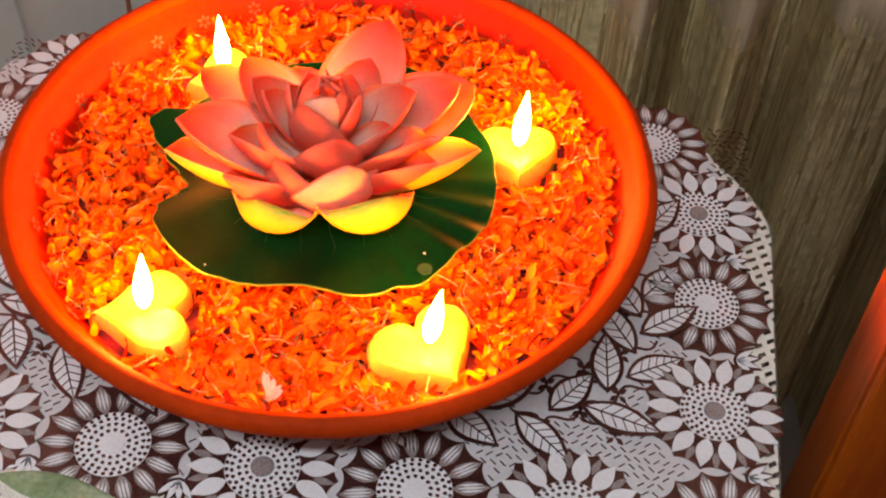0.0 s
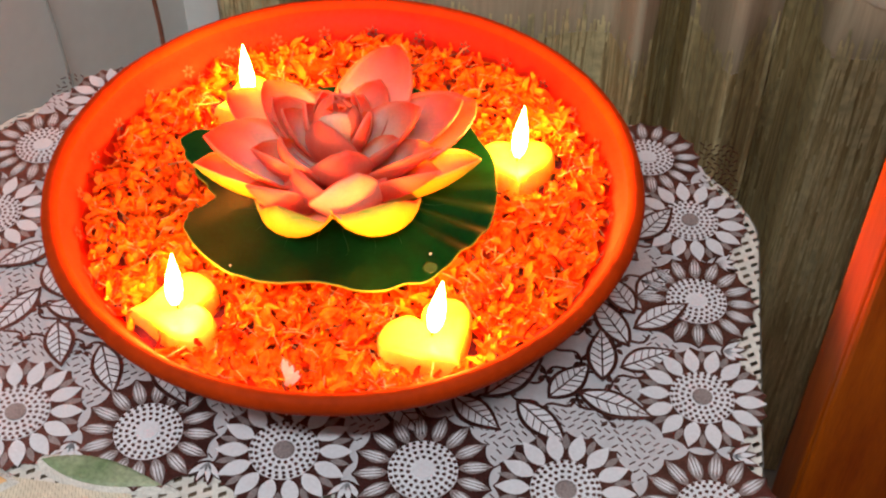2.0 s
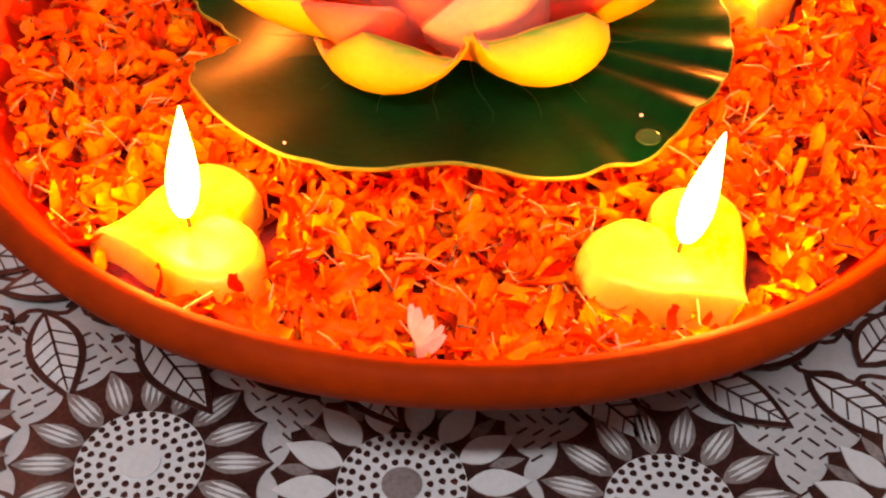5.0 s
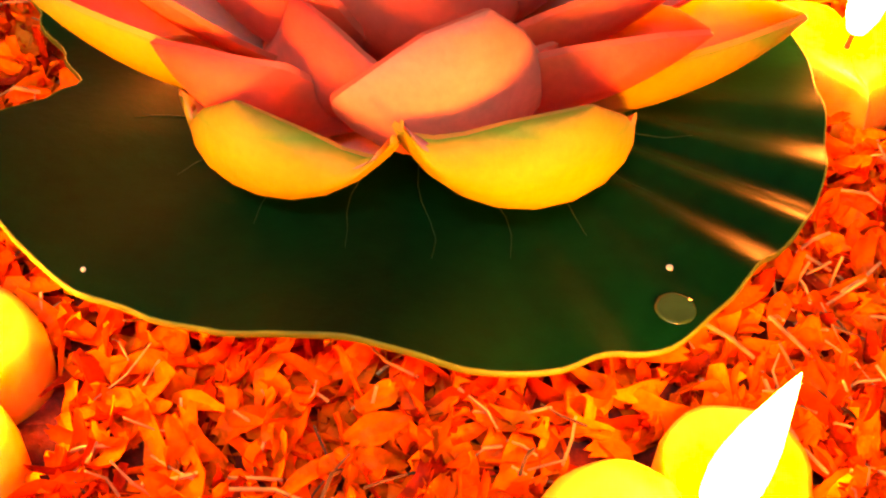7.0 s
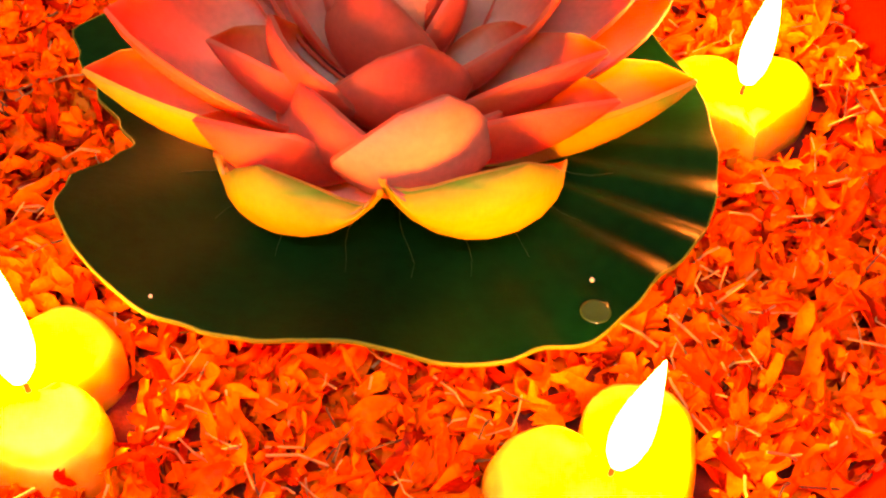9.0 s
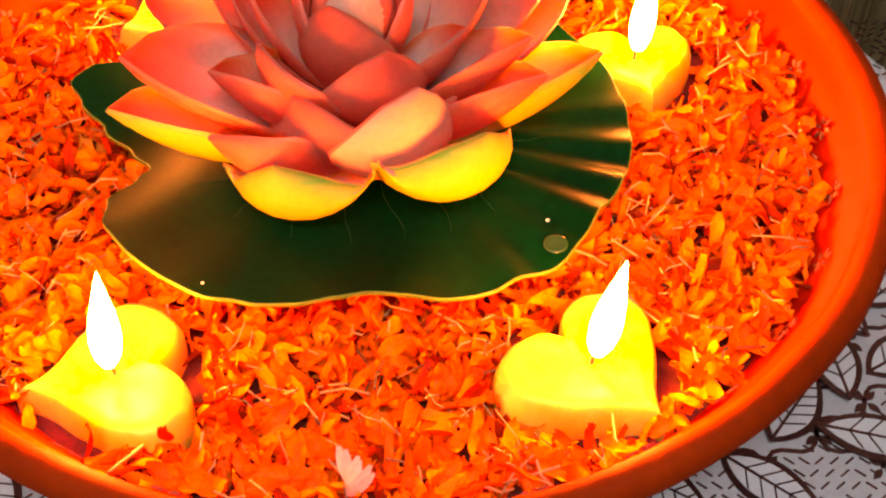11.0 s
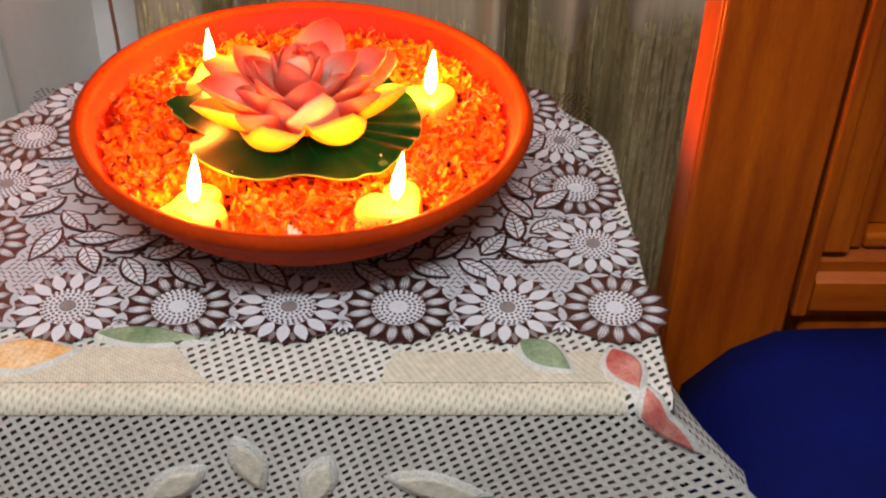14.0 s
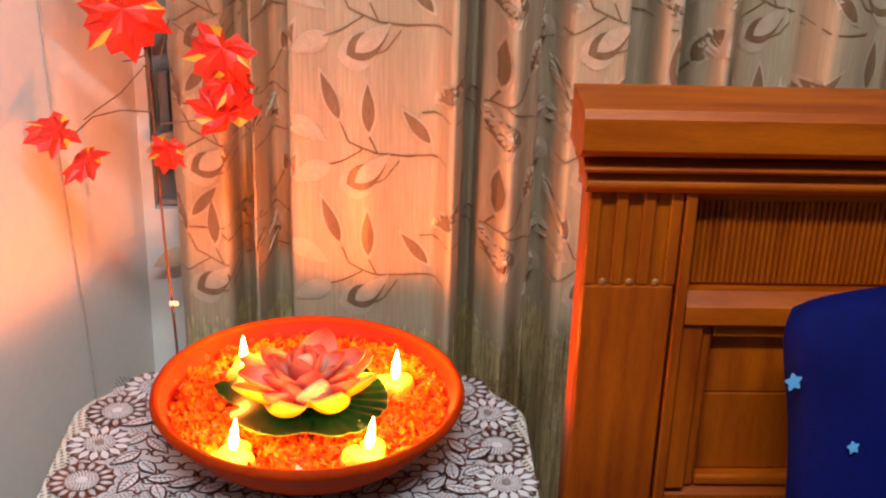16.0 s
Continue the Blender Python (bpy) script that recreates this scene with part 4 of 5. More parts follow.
def heap_z(x, y):
    r = math.hypot(x, y)
    return FILL_Z + 0.003 * noise.noise(Vector((x * 28, y * 28, 2.0))) + 0.0015 * noise.noise(Vector((x * 80, y * 80, 5.0))) + 0.010 * max(0, (r - 0.12) / 0.04) ** 1.5


heap = thing("marigold_petals", pose(0, 0, 0.035), "loose orange marigold petals heaped in the bowl", "petals")
# a sheet beneath the loose petals, coloured dark for the shade between them
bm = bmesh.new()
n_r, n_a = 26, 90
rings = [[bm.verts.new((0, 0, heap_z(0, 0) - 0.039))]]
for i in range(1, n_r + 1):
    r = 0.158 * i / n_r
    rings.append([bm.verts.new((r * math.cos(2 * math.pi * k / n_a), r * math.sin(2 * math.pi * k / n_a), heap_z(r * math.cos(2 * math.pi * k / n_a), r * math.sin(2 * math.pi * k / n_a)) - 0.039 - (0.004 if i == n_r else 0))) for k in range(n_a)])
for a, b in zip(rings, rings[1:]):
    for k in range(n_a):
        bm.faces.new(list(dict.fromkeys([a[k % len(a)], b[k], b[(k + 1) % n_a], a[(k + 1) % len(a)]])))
part("shaded_petal_underlayer", bm, BED_SHADE, heap, smooth=True).matrix_local = Matrix.Translation((0.0045, 0.0045, 0))


def under_pad(x, y):
    return math.hypot(x - LOTUS.x, y - LOTUS.y) < 0.06


def candle_near(x, y):
    return any(math.hypot(x - a, y - b) < 0.0275 for a, b, _ in CANDLES)


prng = random.Random(7)


def petal_pose(level):
    while True:
        r, a = 0.1575 * math.sqrt(prng.random()), prng.uniform(0, 2 * math.pi)
        x, y = 0.0045 + r * math.cos(a), 0.0045 + r * math.sin(a)
        if not under_pad(x, y) and not candle_near(x, y):
            break
    m = pose(x, y, heap_z(x, y) - 0.035 + level, 0, 0, prng.uniform(0, 360)) @ pose(0, 0, 0, prng.gauss(0, 42), prng.gauss(0, 36), 0)
    s = prng.uniform(0.75, 1.25)
    return m @ Matrix.Diagonal((s, s * prng.uniform(0.8, 1.15), s, 1))


litter = [bmesh.new() for _ in range(3)]
src = []
for k in range(16):
    b = bmesh.new()
    b.from_mesh(SHAPES[k])
    src.append(([v.co.copy() for v in b.verts], [[v.index for v in f.verts] for f in b.faces], (0, 1, 1, 0, 2, 1, 0, 0)[k % 8]))
    b.free()
for i in range(4600):
    vs, fs, which = src[prng.randrange(16)]
    m = petal_pose(prng.uniform(-0.003, 0.0065))
    b = litter[which]
    nv = [b.verts.new(m @ c) for c in vs]
    for f in fs:
        b.faces.new([nv[q] for q in f]).smooth = True
for b, m in zip(litter, (PETAL_A, PETAL_B, PETAL_C)):
    part("petal_litter", b, m, heap, kind="stuff")
# a few petals that stick up against the rim
sticks, husks = bmesh.new(), bmesh.new()
for i in range(600):
    m = petal_pose(prng.uniform(0.003, 0.008))
    ln, w = prng.uniform(0.006, 0.018), prng.uniform(0.0002, 0.00048)
    bend = prng.uniform(-0.002, 0.002)
    tube(sticks if i % 4 else husks, [m @ Vector((-ln / 2, 0, 0)), m @ Vector((0, bend, 0.0006)), m @ Vector((ln / 2, 0, 0))], w, 4)
part("straw", sticks, STRAW, heap, "dry pale flower straws", kind="stuff")
part("husk", husks, HUSK, heap, "brown flower husks", kind="stuff")
for i in range(290):
    ob = new("petal", SHAPES[prng.randrange(16)])
    ob.parent = heap
    ob.matrix_local = petal_pose(prng.uniform(0.0045, 0.0085))
# a bleached flower base near the front of the bowl
bm = bmesh.new()
for k in range(6):
    an, ln = radians(62 + 13 * k + prng.uniform(-5, 5)), prng.uniform(0.009, 0.014)
    rows = []
    for i in range(6):
        f = i / 5
        w = 0.0019 * math.sin(math.pi * (0.15 + 0.8 * f)) ** 0.7
        d = ln * f
        rows.append([bm.verts.new((d * math.cos(an) - v * w * math.sin(an), -0.004 + 0.001 * k + 0.004 * f * f, d * math.sin(an) * 0.85 + v * w * math.cos(an) + 0.0006 * abs(v))) for v in (-1, 0, 1)])
    for a, b in zip(rows, rows[1:]):
        for q in range(2):
            bm.faces.new([a[q], b[q], b[q + 1], a[q + 1]]).smooth = True
ob = part("pale_tuft", bm, mat("bleached_husk", (0.85, 0.75, 0.55), 0.6, scale=200, vary=0.3), heap, "bleached flower base")
ob.matrix_local = pose(0.003, -0.141, 0.0185, 0, 25, 0)

# ---- lotus on its pad ----
lotus = thing("artificial_lotus", pose(LOTUS.x, LOTUS.y, 0.0), "pink foam lotus with yellow outer petals on a green lily pad", "artificial flower")
PAD_Z = 0.063


PAD_OUTLINE = [(-12, 0.0985), (0, 0.097), (8, 0.0955), (22, 0.0962), (35, 0.094), (56, 0.0985), (69, 0.101), (100, 0.094), (135, 0.092), (160, 0.095), (166, 0.108), (171, 0.111), (176, 0.104), (184, 0.093), (194, 0.083), (203, 0.078), (207, 0.084),
               (214, 0.098), (222, 0.105), (230, 0.1062), (238, 0.1065), (245, 0.107), (252, 0.103), (260, 0.100), (268, 0.098), (275, 0.0966), (281, 0.0973), (288, 0.0992), (298, 0.0988), (304, 0.0972), (313, 0.1004), (321, 0.0985), (330, 0.097), (338, 0.0985), (348, 0.0985)]


def pad_r(a):
    """The pad's wavy outline, with a cleft towards the west."""
    d = (math.degrees(a) + 12) % 360 - 12
    for (p, r), (q, s) in zip(PAD_OUTLINE, PAD_OUTLINE[1:]):
        if p <= d <= q:
            f = (d - p) / (q - p)
            return r + (s - r) * f * f * (3 - 2 * f)
    return 0.0985


def pad_z(r, a):
    """The pad lifts its rim in two waves at the front."""
    f = r / 0.095
    d = math.degrees(a)
    wave = lambda c, w: math.exp(-(((d - c + 180) % 360 - 180) / w) ** 2)
    z = PAD_Z - 0.003 * (1 - f) + f ** 3 * (0.009 * wave(222, 16) + 0.010 * wave(272, 14) + 0.004 * wave(245, 15)) + 0.0012 * f * f * math.sin(9 * a + 0.5)
    return z + 0.0016 * f * wave(-18, 24) * math.sin(30 * a) - 0.001 * f * f * wave(312, 9) + 0.0012 * f * f * wave(303, 5)


bm = bmesh.new()
n_a, n_r = 240, 16
for side, off in ((0, 0.0), (1, -0.0016)):
    rings = [[bm.verts.new((0, 0, pad_z(0, 0) + off))]]
    for i in range(1, n_r + 1):
        row = []
        for k in range(n_a):
            a = 2 * math.pi * k / n_a
            r = pad_r(a) * i / n_r
            row.append(bm.verts.new((r * math.cos(a), r * math.sin(a), pad_z(r, a) + off)))
        rings.append(row)
    for a, b in zip(rings, rings[1:]):
        for k in range(n_a):
            q = list(dict.fromkeys([a[k % len(a)], b[k], b[(k + 1) % n_a], a[(k + 1) % len(a)]]))
            bm.faces.new(q if side == 0 else q[::-1])
pad = part("lily_pad", bm, PAD_GREEN, lotus, "dark green glossy foam lily pad", smooth=True)
bm = bmesh.new()
ed = []
for k in range(n_a):
    a = 2 * math.pi * k / n_a
    r = pad_r(a)
    z = pad_z(r, a)
    ed.append([bm.verts.new(((r + dr) * math.cos(a), (r + dr) * math.sin(a), z + dz)) for dr, dz in ((-0.0002, 0.0001), (0.00025, 0.0), (0.00025, -0.0014), (-0.0002, -0.0016))])
for k in range(n_a):
    for q in range(4):
        bm.faces.new([ed[k][q], ed[(k + 1) % n_a][q], ed[(k + 1) % n_a][(q + 1) % 4], ed[k][(q + 1) % 4]])
part("pad_edge", bm, PAD_EDGE, pad, "lime cut edge", smooth=True)
bm = bmesh.new()
for k in range(22):
    a = 2 * math.pi * k / 22 + 0.1
    pts = []
    for q in range(9):
        r = 0.02 + 0.006 * q
        aa = a + 0.05 * math.sin(r * 160 + k) * (q / 9)
        pts.append((r * math.cos(aa), r * math.sin(aa), pad_z(r, aa) + 0.0001))
    tube(bm, pts, [0.0002 * (1 - q / 11) for q in range(9)], 4)
part("pad_vein", bm, PAD_VEIN, pad, kind="stuff")
for x, y, s in ((0.067, -0.0655, 0.0042), (0.065, -0.0545, 0.0007), (-0.0445, -0.0915, 0.0005)):
    a, r = math.atan2(y, x), math.hypot(x, y)
    bm = lathe(bmesh.new(), [(s, 0.0), (s * 0.93, 0.0004), (s * 0.8, 0.0003), (s * 0.4, 0.00045), (0.0, 0.0005)], 24)
    ob = part("water_drop", bm, DROP if s > 0.002 else mat("white_speck", (0.6, 0.7, 0.6), 0.4, scale=90, vary=0.1), pad, smooth=True)
    ob.matrix_local = Matrix.Translation((x, y, pad_z(r, a) + 0.0001))


def foam_petal(base, mid, tip, inward, W, cup, thick=0.0014, nu=14, nv=10):
    """A cupped foam petal along a bent spine, in two layers: outside, inside and cut edge."""
    bm = bmesh.new()
    uvl = bm.loops.layers.uv.verify()
    layers, uvs = [], {}
    for side in (0, 1):
        grid = []
        for i in range(nu + 1):
            s = i / nu
            p = base * (1 - s) ** 2 + mid * (2 * s * (1 - s)) + tip * s * s
            t = ((mid - base) * (1 - s) + (tip - mid) * s).normalized()
            n = (inward - t * inward.dot(t)).normalized()
            b = t.cross(n)
            w = max(W / 2 * max(0.0, 1 - s ** 4.6) ** 0.56 * (0.40 + 0.60 * math.sin(math.pi * min(1, 0.10 + s * 0.70))), 0.0006)
            c = cup * (0.55 + 0.45 * math.sin(math.pi * min(1, 0.15 + 0.6 * s)))
            row = []
            for j in range(nv + 1):
                v = 2 * j / nv - 1
                lift = w * (1 - math.cos(v * c)) / c + (side - 0.5) * thick
                vert = bm.verts.new(p + b * (w * math.sin(v * c) / c) + n * lift)
                uvs[vert] = (s, (v + 1) / 2)
                row.append(vert)
            grid.append(row)
        layers.append(grid)
    fs = []
    for side, grid in enumerate(layers):
        for i in range(nu):
            for j in range(nv):
                q = [grid[i][j], grid[i + 1][j], grid[i + 1][j + 1], grid[i][j + 1]]
                f = bm.faces.new(q if side == 0 else q[::-1])
                f.material_index = side
                fs.append(f)
    lo, hi = layers
    rim = [(i, 0) for i in range(nu + 1)] + [(nu, j) for j in range(1, nv + 1)] + [(i, nv) for i in range(nu - 1, -1, -1)] + [(0, j) for j in range(nv - 1, 0, -1)]
    for (a, b), (c, d) in zip(rim, rim[1:] + rim[:1]):
        f = bm.faces.new([lo[a][b], hi[a][b], hi[c][d], lo[c][d]])
        f.material_index = 2
        fs.append(f)
    for f in fs:
        f.smooth = f.material_index != 2
        for lp in f.loops:
            lp[uvl].uv = uvs[lp.vert]
    return bm


CUT = mat("foam_cut_edge", (0.74, 0.13, 0.075), 0.55, scale=80, vary=0.2)
CUT_Y = mat("foam_cut_edge_lime", (0.55, 0.36, 0.06), 0.55, scale=80, vary=0.2)
AXIS = Vector((-0.001, 0.010, 0))


def add_petal(base, tip, W, out, drop, cup, outside, roll=0.0, label=""):
    """A petal from base to tip; its spine bulges outwards by out and sags by drop."""
    base, tip = Vector(base), Vector(tip)
    mid = (base + tip) / 2
    rad = Vector((mid.x - AXIS.x, mid.y - AXIS.y, 0))
    rad = rad.normalized() if rad.length > 1e-4 else Vector((tip.x, tip.y, 0)).normalized()
    mid += rad * out - Vector((0, 0, drop))
    inward = Matrix.Rotation(radians(roll), 3, tip - base) @ (Vector((0, 0, 0.75)) - rad * 0.65)
    ob = part("petal", foam_petal(base, mid, tip, inward, W, cup), [outside, PINK_IN, CUT_Y if outside is YELLOW_OUT else CUT], lotus, label)
    ob.matrix_local = Matrix.Translation((-LOTUS.x, -LOTUS.y, 0))
    return ob


YL = "foam petal, yellow-green outside and pink inside"
# outer ring, yellow outside
for base, tip, W, out, drop, cup, roll in (
        ((-0.008, -0.006, 0.0655), (-0.081, -0.022, 0.093), 0.060, 0.006, 0.021, 1.35, 0),
        ((-0.003, -0.018, 0.068), (-0.024, -0.047, 0.091), 0.074, 0.034, 0.020, 1.0, 8),
        ((0.009, -0.018, 0.068), (0.044, -0.038, 0.097), 0.080, 0.032, 0.022, 1.0, -10),
        ((0.009, -0.006, 0.0655), (0.086, 0.014, 0.090), 0.058, 0.006, 0.021, 1.35, 0),
        ((0.010, 0.016, 0.0655), (0.058, 0.066, 0.072), 0.046, 0.004, 0.006, 0.8, 0),
        ((0.000, 0.020, 0.0655), (-0.004, 0.084, 0.074), 0.046, 0.004, 0.006, 0.8, 0),
        ((-0.010, 0.016, 0.0655), (-0.066, 0.058, 0.072), 0.046, 0.004, 0.006, 0.8, 0)):
    add_petal(base, tip, W, out, drop, cup, YELLOW_OUT, roll, YL)
# first pink ring
for base, tip, W, out, drop, cup, roll, outside in (
        ((-0.008, 0.000, 0.069), (-0.076, -0.012, 0.107), 0.066, 0.004, 0.014, 1.1, -8, PINK_OUT),
        ((-0.009, 0.014, 0.068), (-0.080, 0.046, 0.094), 0.050, 0.003, 0.006, 1.0, 0, PINK_OUT),
        ((-0.001, -0.021, 0.070), (-0.046, -0.033, 0.091), 0.054, 0.013, 0.017, 1.4, 6, PINK_OUT),
        ((0.007, -0.020, 0.069), (0.022, -0.034, 0.112), 0.058, 0.024, 0.017, 0.95, 0, PALE_OUT),
        ((0.008, -0.012, 0.069), (0.065, -0.008, 0.097), 0.056, 0.006, 0.014, 1.4, 0, PINK_OUT),
        ((0.009, 0.012, 0.068), (0.076, 0.064, 0.093), 0.066, 0.004, 0.009, 0.9, 6, PINK_OUT),
        ((0.003, 0.018, 0.069), (0.021, 0.090, 0.111), 0.058, 0.004, 0.010, 0.8, 0, PINK_OUT),
        ((-0.005, 0.018, 0.068), (-0.032, 0.074, 0.080), 0.048, 0.004, 0.008, 0.9, 0, PINK_OUT)):
    add_petal(base, tip, W, out, drop, cup, outside, roll)
# second ring
for base, tip, W, out, drop, cup, roll in (
        ((-0.006, -0.006, 0.072), (-0.047, -0.014, 0.103), 0.054, 0.007, 0.012, 1.35, 0),
        ((-0.008, 0.012, 0.072), (-0.054, 0.042, 0.109), 0.050, 0.006, 0.008, 1.1, 0),
        ((-0.006, 0.013, 0.074), (-0.045, 0.028, 0.108), 0.042, 0.006, 0.008, 1.2, 0),
        ((-0.005, -0.017, 0.072), (-0.018, -0.025, 0.102), 0.060, 0.023, 0.012, 0.95, 0),
        ((0.008, -0.010, 0.071), (0.034, -0.016, 0.094), 0.042, 0.014, 0.009, 1.1, 0),
        ((0.007, -0.005, 0.073), (0.060, 0.002, 0.105), 0.050, 0.006, 0.011, 1.3, 0),
        ((0.008, 0.010, 0.073), (0.069, 0.052, 0.103), 0.052, 0.005, 0.010, 1.0, 4),
        ((0.003, 0.016, 0.073), (0.016, 0.060, 0.106), 0.042, 0.006, 0.008, 1.0, 0),
        ((-0.004, 0.016, 0.073), (-0.022, 0.050, 0.090), 0.040, 0.006, 0.006, 1.0, 0)):
    add_petal(base, tip, W, out, drop, cup, PINK_OUT, roll)
# third ring
for base, tip, W, out, drop, cup, roll in (
        ((-0.006, -0.006, 0.077), (-0.031, -0.007, 0.109), 0.056, 0.020, 0.006, 1.0, 0),
        ((0.004, -0.009, 0.077), (0.012, -0.018, 0.114), 0.050, 0.018, 0.007, 1.0, 0),
        ((0.006, 0.003, 0.077), (0.038, 0.006, 0.106), 0.036, 0.008, 0.008, 1.3, 0),
        ((0.005, 0.009, 0.077), (0.047, 0.030, 0.112), 0.052, 0.007, 0.009, 1.0, 0),
        ((-0.006, 0.010, 0.077), (-0.035, 0.014, 0.112), 0.036, 0.008, 0.006, 1.2, 0),
        ((0.001, 0.014, 0.077), (0.008, 0.044, 0.106), 0.036, 0.007, 0.006, 1.1, 0)):
    add_petal(base, tip, W, out, drop, cup, PINK_OUT, roll)
# the bud, wrapped in close petals
for base, tip, W, out, drop, cup in (
        ((-0.002, 0.000, 0.081), (-0.007, -0.003, 0.121), 0.048, 0.015, 0.005, 1.1),
        ((0.004, 0.008, 0.083), (0.019, 0.012, 0.119), 0.032, 0.010, 0.004, 1.2),
        ((-0.006, 0.009, 0.083), (-0.020, 0.013, 0.120), 0.032, 0.010, 0.004, 1.2),
        ((0.001, 0.014, 0.083), (0.006, 0.028, 0.119), 0.034, 0.008, 0.004, 1.2),
        ((-0.004, 0.014, 0.083), (-0.012, 0.025, 0.120), 0.032, 0.008, 0.004, 1.2)):
    add_petal(base, tip, W, out, drop, cup, PINK_OUT)
for k, (az, top, lean) in enumerate(((288, 0.1275, 0.0035), (10, 0.1270, 0.005), (60, 0.1285, 0.004), (120, 0.129, 0.003), (170, 0.128, 0.004), (230, 0.1285, 0.0025), (315, 0.1300, 0.001), (200, 0.1305, 0.001), (80, 0.1305, 0.001))):
    c, n = math.cos(radians(az)), math.sin(radians(az))
    add_petal((AXIS.x + 0.004 * c, AXIS.y + 0.004 * n, 0.090), (AXIS.x + lean * c, AXIS.y + lean * n, top), 0.036 - 0.001 * k, 0.0215 - 0.0009 * k, 0.0, 1.15, PALE_OUT if k == 0 else PINK_OUT)
bm = lathe(bmesh.new(), [(0.0, 0.0), (0.007, 0.002), (0.0095, 0.012), (0.0095, 0.022), (0.007, 0.031), (0.003, 0.0345), (0.0, 0.035)], 32)
ob = part("bud", bm, CUT, lotus, "closed pink bud", smooth=True)
ob.matrix_local = Matrix.Translation((AXIS.x - LOTUS.x, AXIS.y - LOTUS.y, 0.088))

# ---- heart candles ----


def heart(scale, n=56):
    """A heart outline with its tip along +x."""
    pts = []
    for k in range(n):
        t = 2 * math.pi * k / n
        hx = 16 * math.sin(t) ** 3
        hy = 13 * math.cos(t) - 5 * math.cos(2 * t) - 2 * math.cos(3 * t) - math.cos(4 * t)
        pts.append((-hy / 17 * scale, hx / 17 * scale))
    return pts


def candle(x, y, turn, size, lean):
    ob = thing("heart_candle", pose(x, y, 0.0385, 0, 0, turn), "lit yellow heart-shaped wax candle lying in the petals", "candle", "candles round the lotus")
    bm = bmesh.new()
    levels = [(0.86, 0.0), (0.97, 0.003), (1.0, 0.008), (0.985, 0.015), (0.93, 0.0195), (0.84, 0.0215), (0.70, 0.0212), (0.45, 0.0195), (0.2, 0.0185)]
    rows = []
    for f, z in levels:
        rows.append([bm.verts.new((px * f * (1 + 0.05 * noise.noise(Vector((px * 110, py * 110, turn)))), py * f * (1 + 0.05 * noise.noise(Vector((px * 110, py * 110, turn + 9)))), z + 0.0013 * noise.noise(Vector((px * 80, py * 80, z * 50 + turn))))) for px, py in heart(size)])
    n = len(rows[0])
    for a, b in zip(rows, rows[1:]):
        for k in range(n):
            bm.faces.new([a[k], b[k], b[(k + 1) % n], a[(k + 1) % n]])
    bm.faces.new(rows[0])
    bm.faces.new(rows[-1][::-1])
    bmesh.ops.recalc_face_normals(bm, faces=bm.faces)
    part("wax", bm, WAX, ob, smooth=True)
    part("wick", tube(bmesh.new(), [(0, 0, 0.0175), (0.0003, 0.0002, 0.022), (0.0012, 0.0004, 0.0265)], [0.0008, 0.0008, 0.0006], 7), WICK, ob)
    prof = [(0.0, 0.0), (0.0024, 0.0015), (0.0041, 0.006), (0.0048, 0.012), (0.0046, 0.017), (0.0038, 0.0235), (0.0025, 0.030), (0.0013, 0.036), (0.0004, 0.0400), (0.0, 0.0415)]
    bm = lathe(bmesh.new(), prof, 20)
    fl = part("flame", bm, FLAME, ob, "bright candle flame", smooth=True)
    fl.matrix_local = pose(0.0012, 0.0004, 0.0235) @ pose(0, 0, 0, 0, 0, -turn) @ pose(0, 0, 0, 0, lean, 0)


candle(*CANDLES[0], 0.0305, 6)
candle(*CANDLES[1], 0.0315, 7)
candle(*CANDLES[2], 0.0275, 3)
candle(*CANDLES[3], 0.0270, 0)

# ---- maple sprig behind the bowl ----
sprig = thing("maple_sprig", pose(-0.19, 0.184, FLOOR_Z), "artificial maple sprig with red leaves on thin brown twigs", "artificial plant")
sinv = sprig.matrix_world.inverted()
bm = bmesh.new()


def sprig_at(u, v, y=0.184):
    """Into the sprig's plane."""
    return sinv @ Vector((-0.168 + (u - 330) * 6.74e-4 - (v - 600) * 4.3e-5, y, 0.044 + (600 - v) * 7.5e-4))


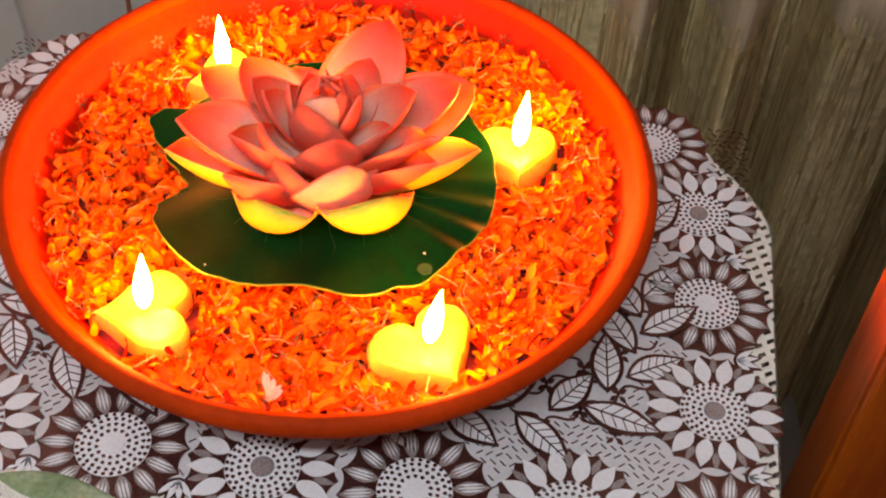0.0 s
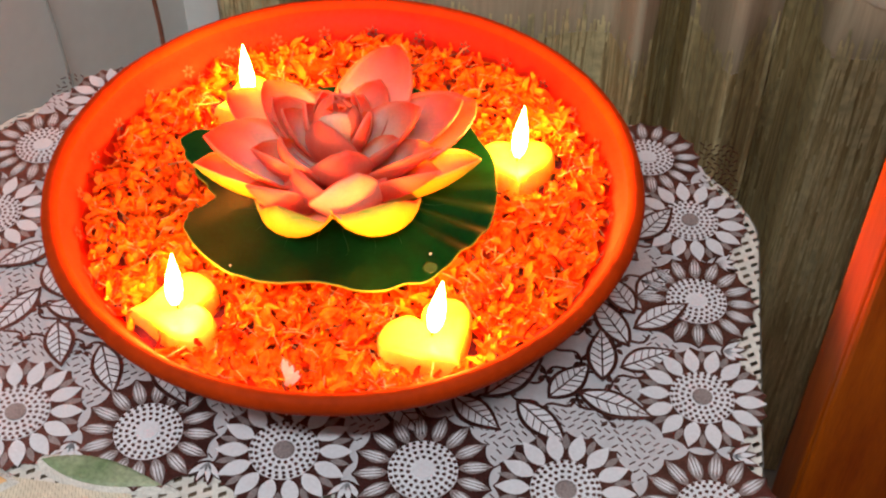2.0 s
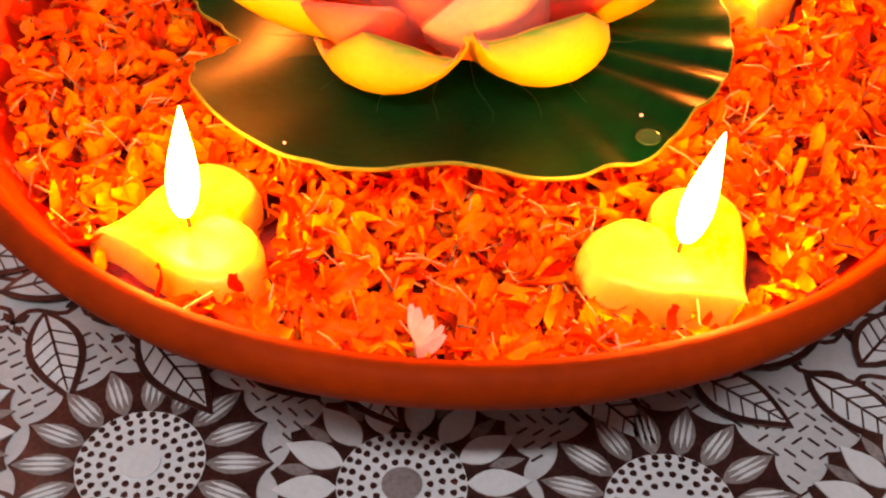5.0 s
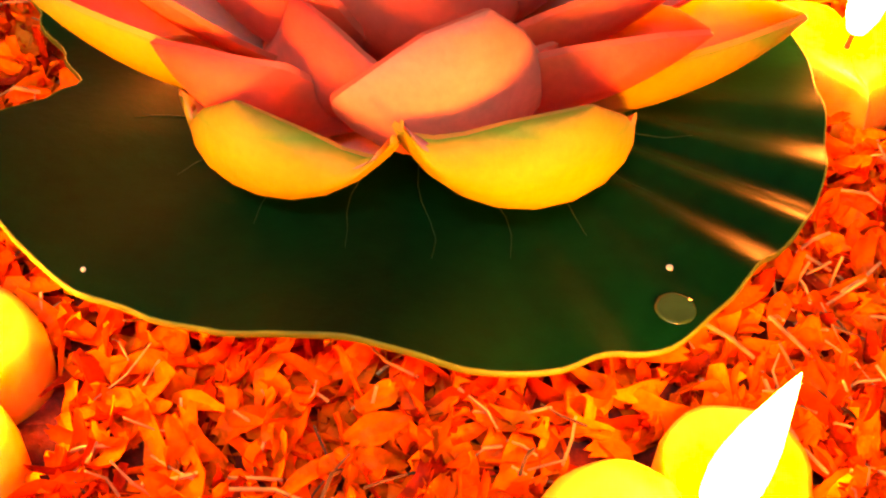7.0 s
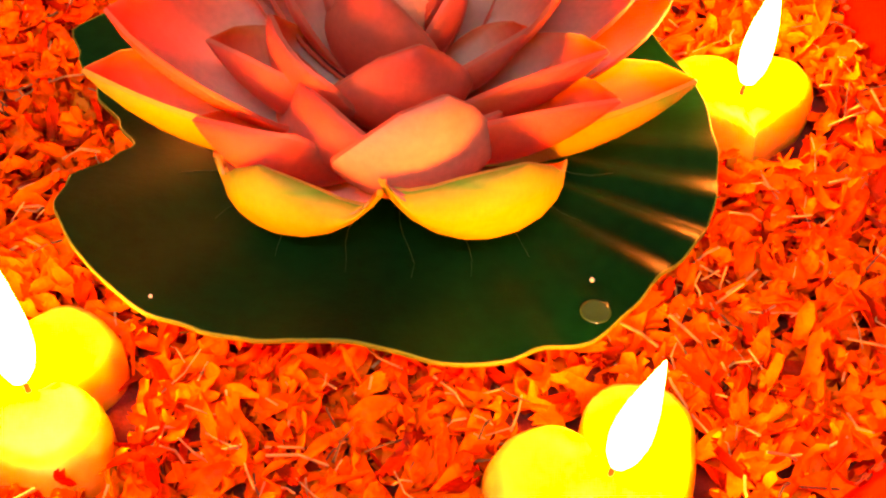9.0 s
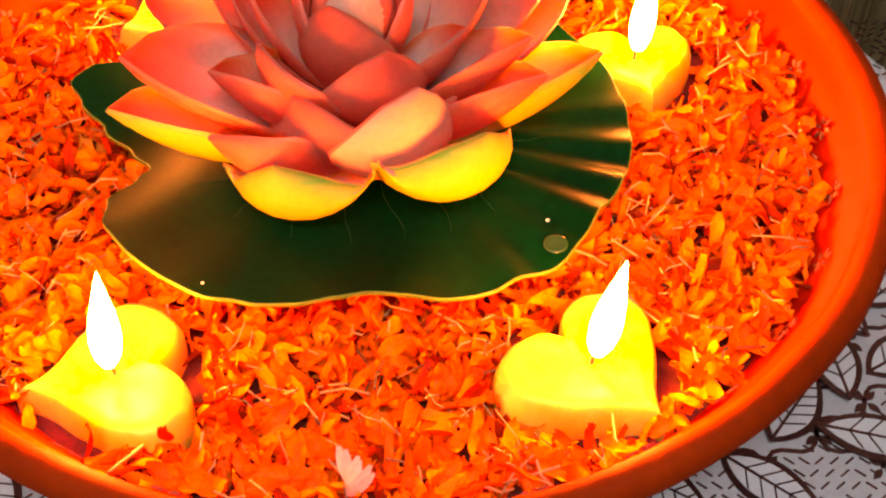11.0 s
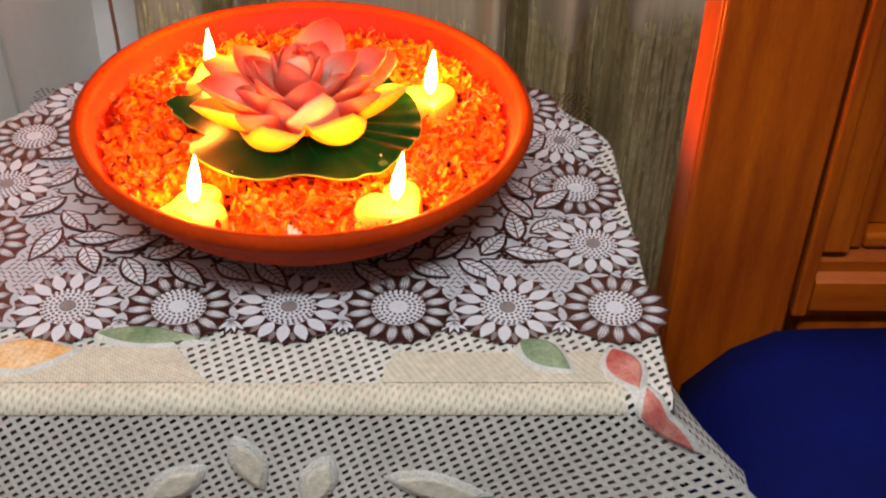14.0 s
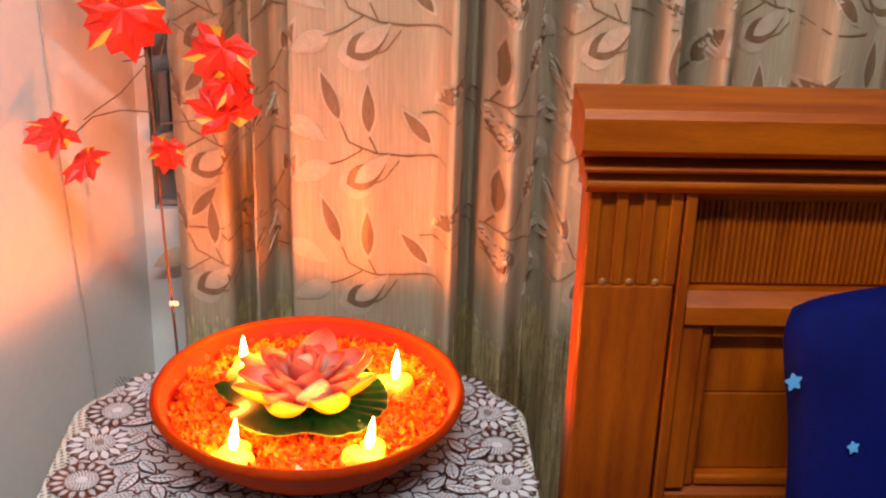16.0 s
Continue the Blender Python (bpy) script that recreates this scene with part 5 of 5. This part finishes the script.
tube(bm, [Vector((0, 0, 0.001)), sprig_at(322, 760), sprig_at(314, 614), sprig_at(304, 520), sprig_at(290, 400), sprig_at(280, 280), sprig_at(268, 150), sprig_at(254, 60), sprig_at(240, -60), sprig_at(225, -150)], [0.0022, 0.002, 0.0018, 0.0017, 0.0016, 0.0015, 0.0014, 0.0013, 0.0012, 0.001], 7)
part("stem", bm, TWIG, sprig)
for path in (((272, 190), (215, 188), (165, 200), (95, 262)), ((262, 110), (215, 160), (170, 190), (150, 205)), ((262, 95), (240, 105), (220, 108)), ((282, 210), (330, 205), (372, 200)), ((285, 100), (300, 40), (330, 60), (352, 70)), ((278, 260), (288, 250), (300, 240))):
    part("twig", tube(bmesh.new(), [sprig_at(*p) for p in path], 0.0010, 6), TWIG, sprig)


def maple_leaf(size):
    lobes = [(0, 1.0), (14, 0.74), (27, 0.84), (40, 0.68), (52, 0.98), (66, 0.70), (78, 0.76), (92, 0.60), (108, 0.80), (128, 0.52), (160, 0.42), (180, 0.16)]
    pts = [(size * r * math.sin(radians(a)), size * r * math.cos(radians(a))) for a, r in lobes]
    pts += [(-x, y) for x, y in pts[-2:0:-1]]
    bm = bmesh.new()
    c = bm.verts.new((0, 0, 0.0))
    mid = [bm.verts.new((x * 0.55, y * 0.55, 0.004 * math.sin(5 * math.atan2(x, y)) + 0.002)) for x, y in pts]
    rim = [bm.verts.new((x, y, 0.10 * size * math.sin(3 * math.atan2(x, y) + 0.5) - 0.12 * (x * x + y * y) / size)) for x, y in pts]
    n = len(pts)
    for k in range(n):
        bm.faces.new([c, mid[k], mid[(k + 1) % n]])
        bm.faces.new([mid[k], rim[k], rim[(k + 1) % n], mid[(k + 1) % n]]).material_index = 1 if k in (3, 9, 15) else 0
    return bm


for u, v, size, rx, rz, spin in ((225, 20, 0.050, 78, 10, 190), (395, 78, 0.044, 80, -15, 160), (408, 130, 0.030, 72, 30, 200), (405, 185, 0.040, 84, 8, 20), (300, 243, 0.026, 75, -20, 175), (110, 215, 0.036, 25, 20, 110), (160, 262, 0.036, 30, -60, 200), (190, -70, 0.05, 80, 10, 0), (330, -60, 0.05, 75, -20, 60)):
    ob = part("maple_leaf", maple_leaf(size * 1.3), [MAPLE, MAPLE_TIP], sprig)
    ob.matrix_local = Matrix.Translation(sprig_at(u, v, 0.170)) @ pose(0, 0, 0, rx, 0, rz) @ pose(0, 0, 0, 0, 0, spin)
bulb = part("clip", box(bmesh.new(), -0.002, -0.002, -0.005, 0.010, 0.002, 0.001, 0.0008), mat("white_clip", (0.8, 0.78, 0.75), 0.3, scale=80, vary=0.1), sprig, "small white clip")
bulb.matrix_local = Matrix.Translation(sprig_at(305, 522, 0.174))
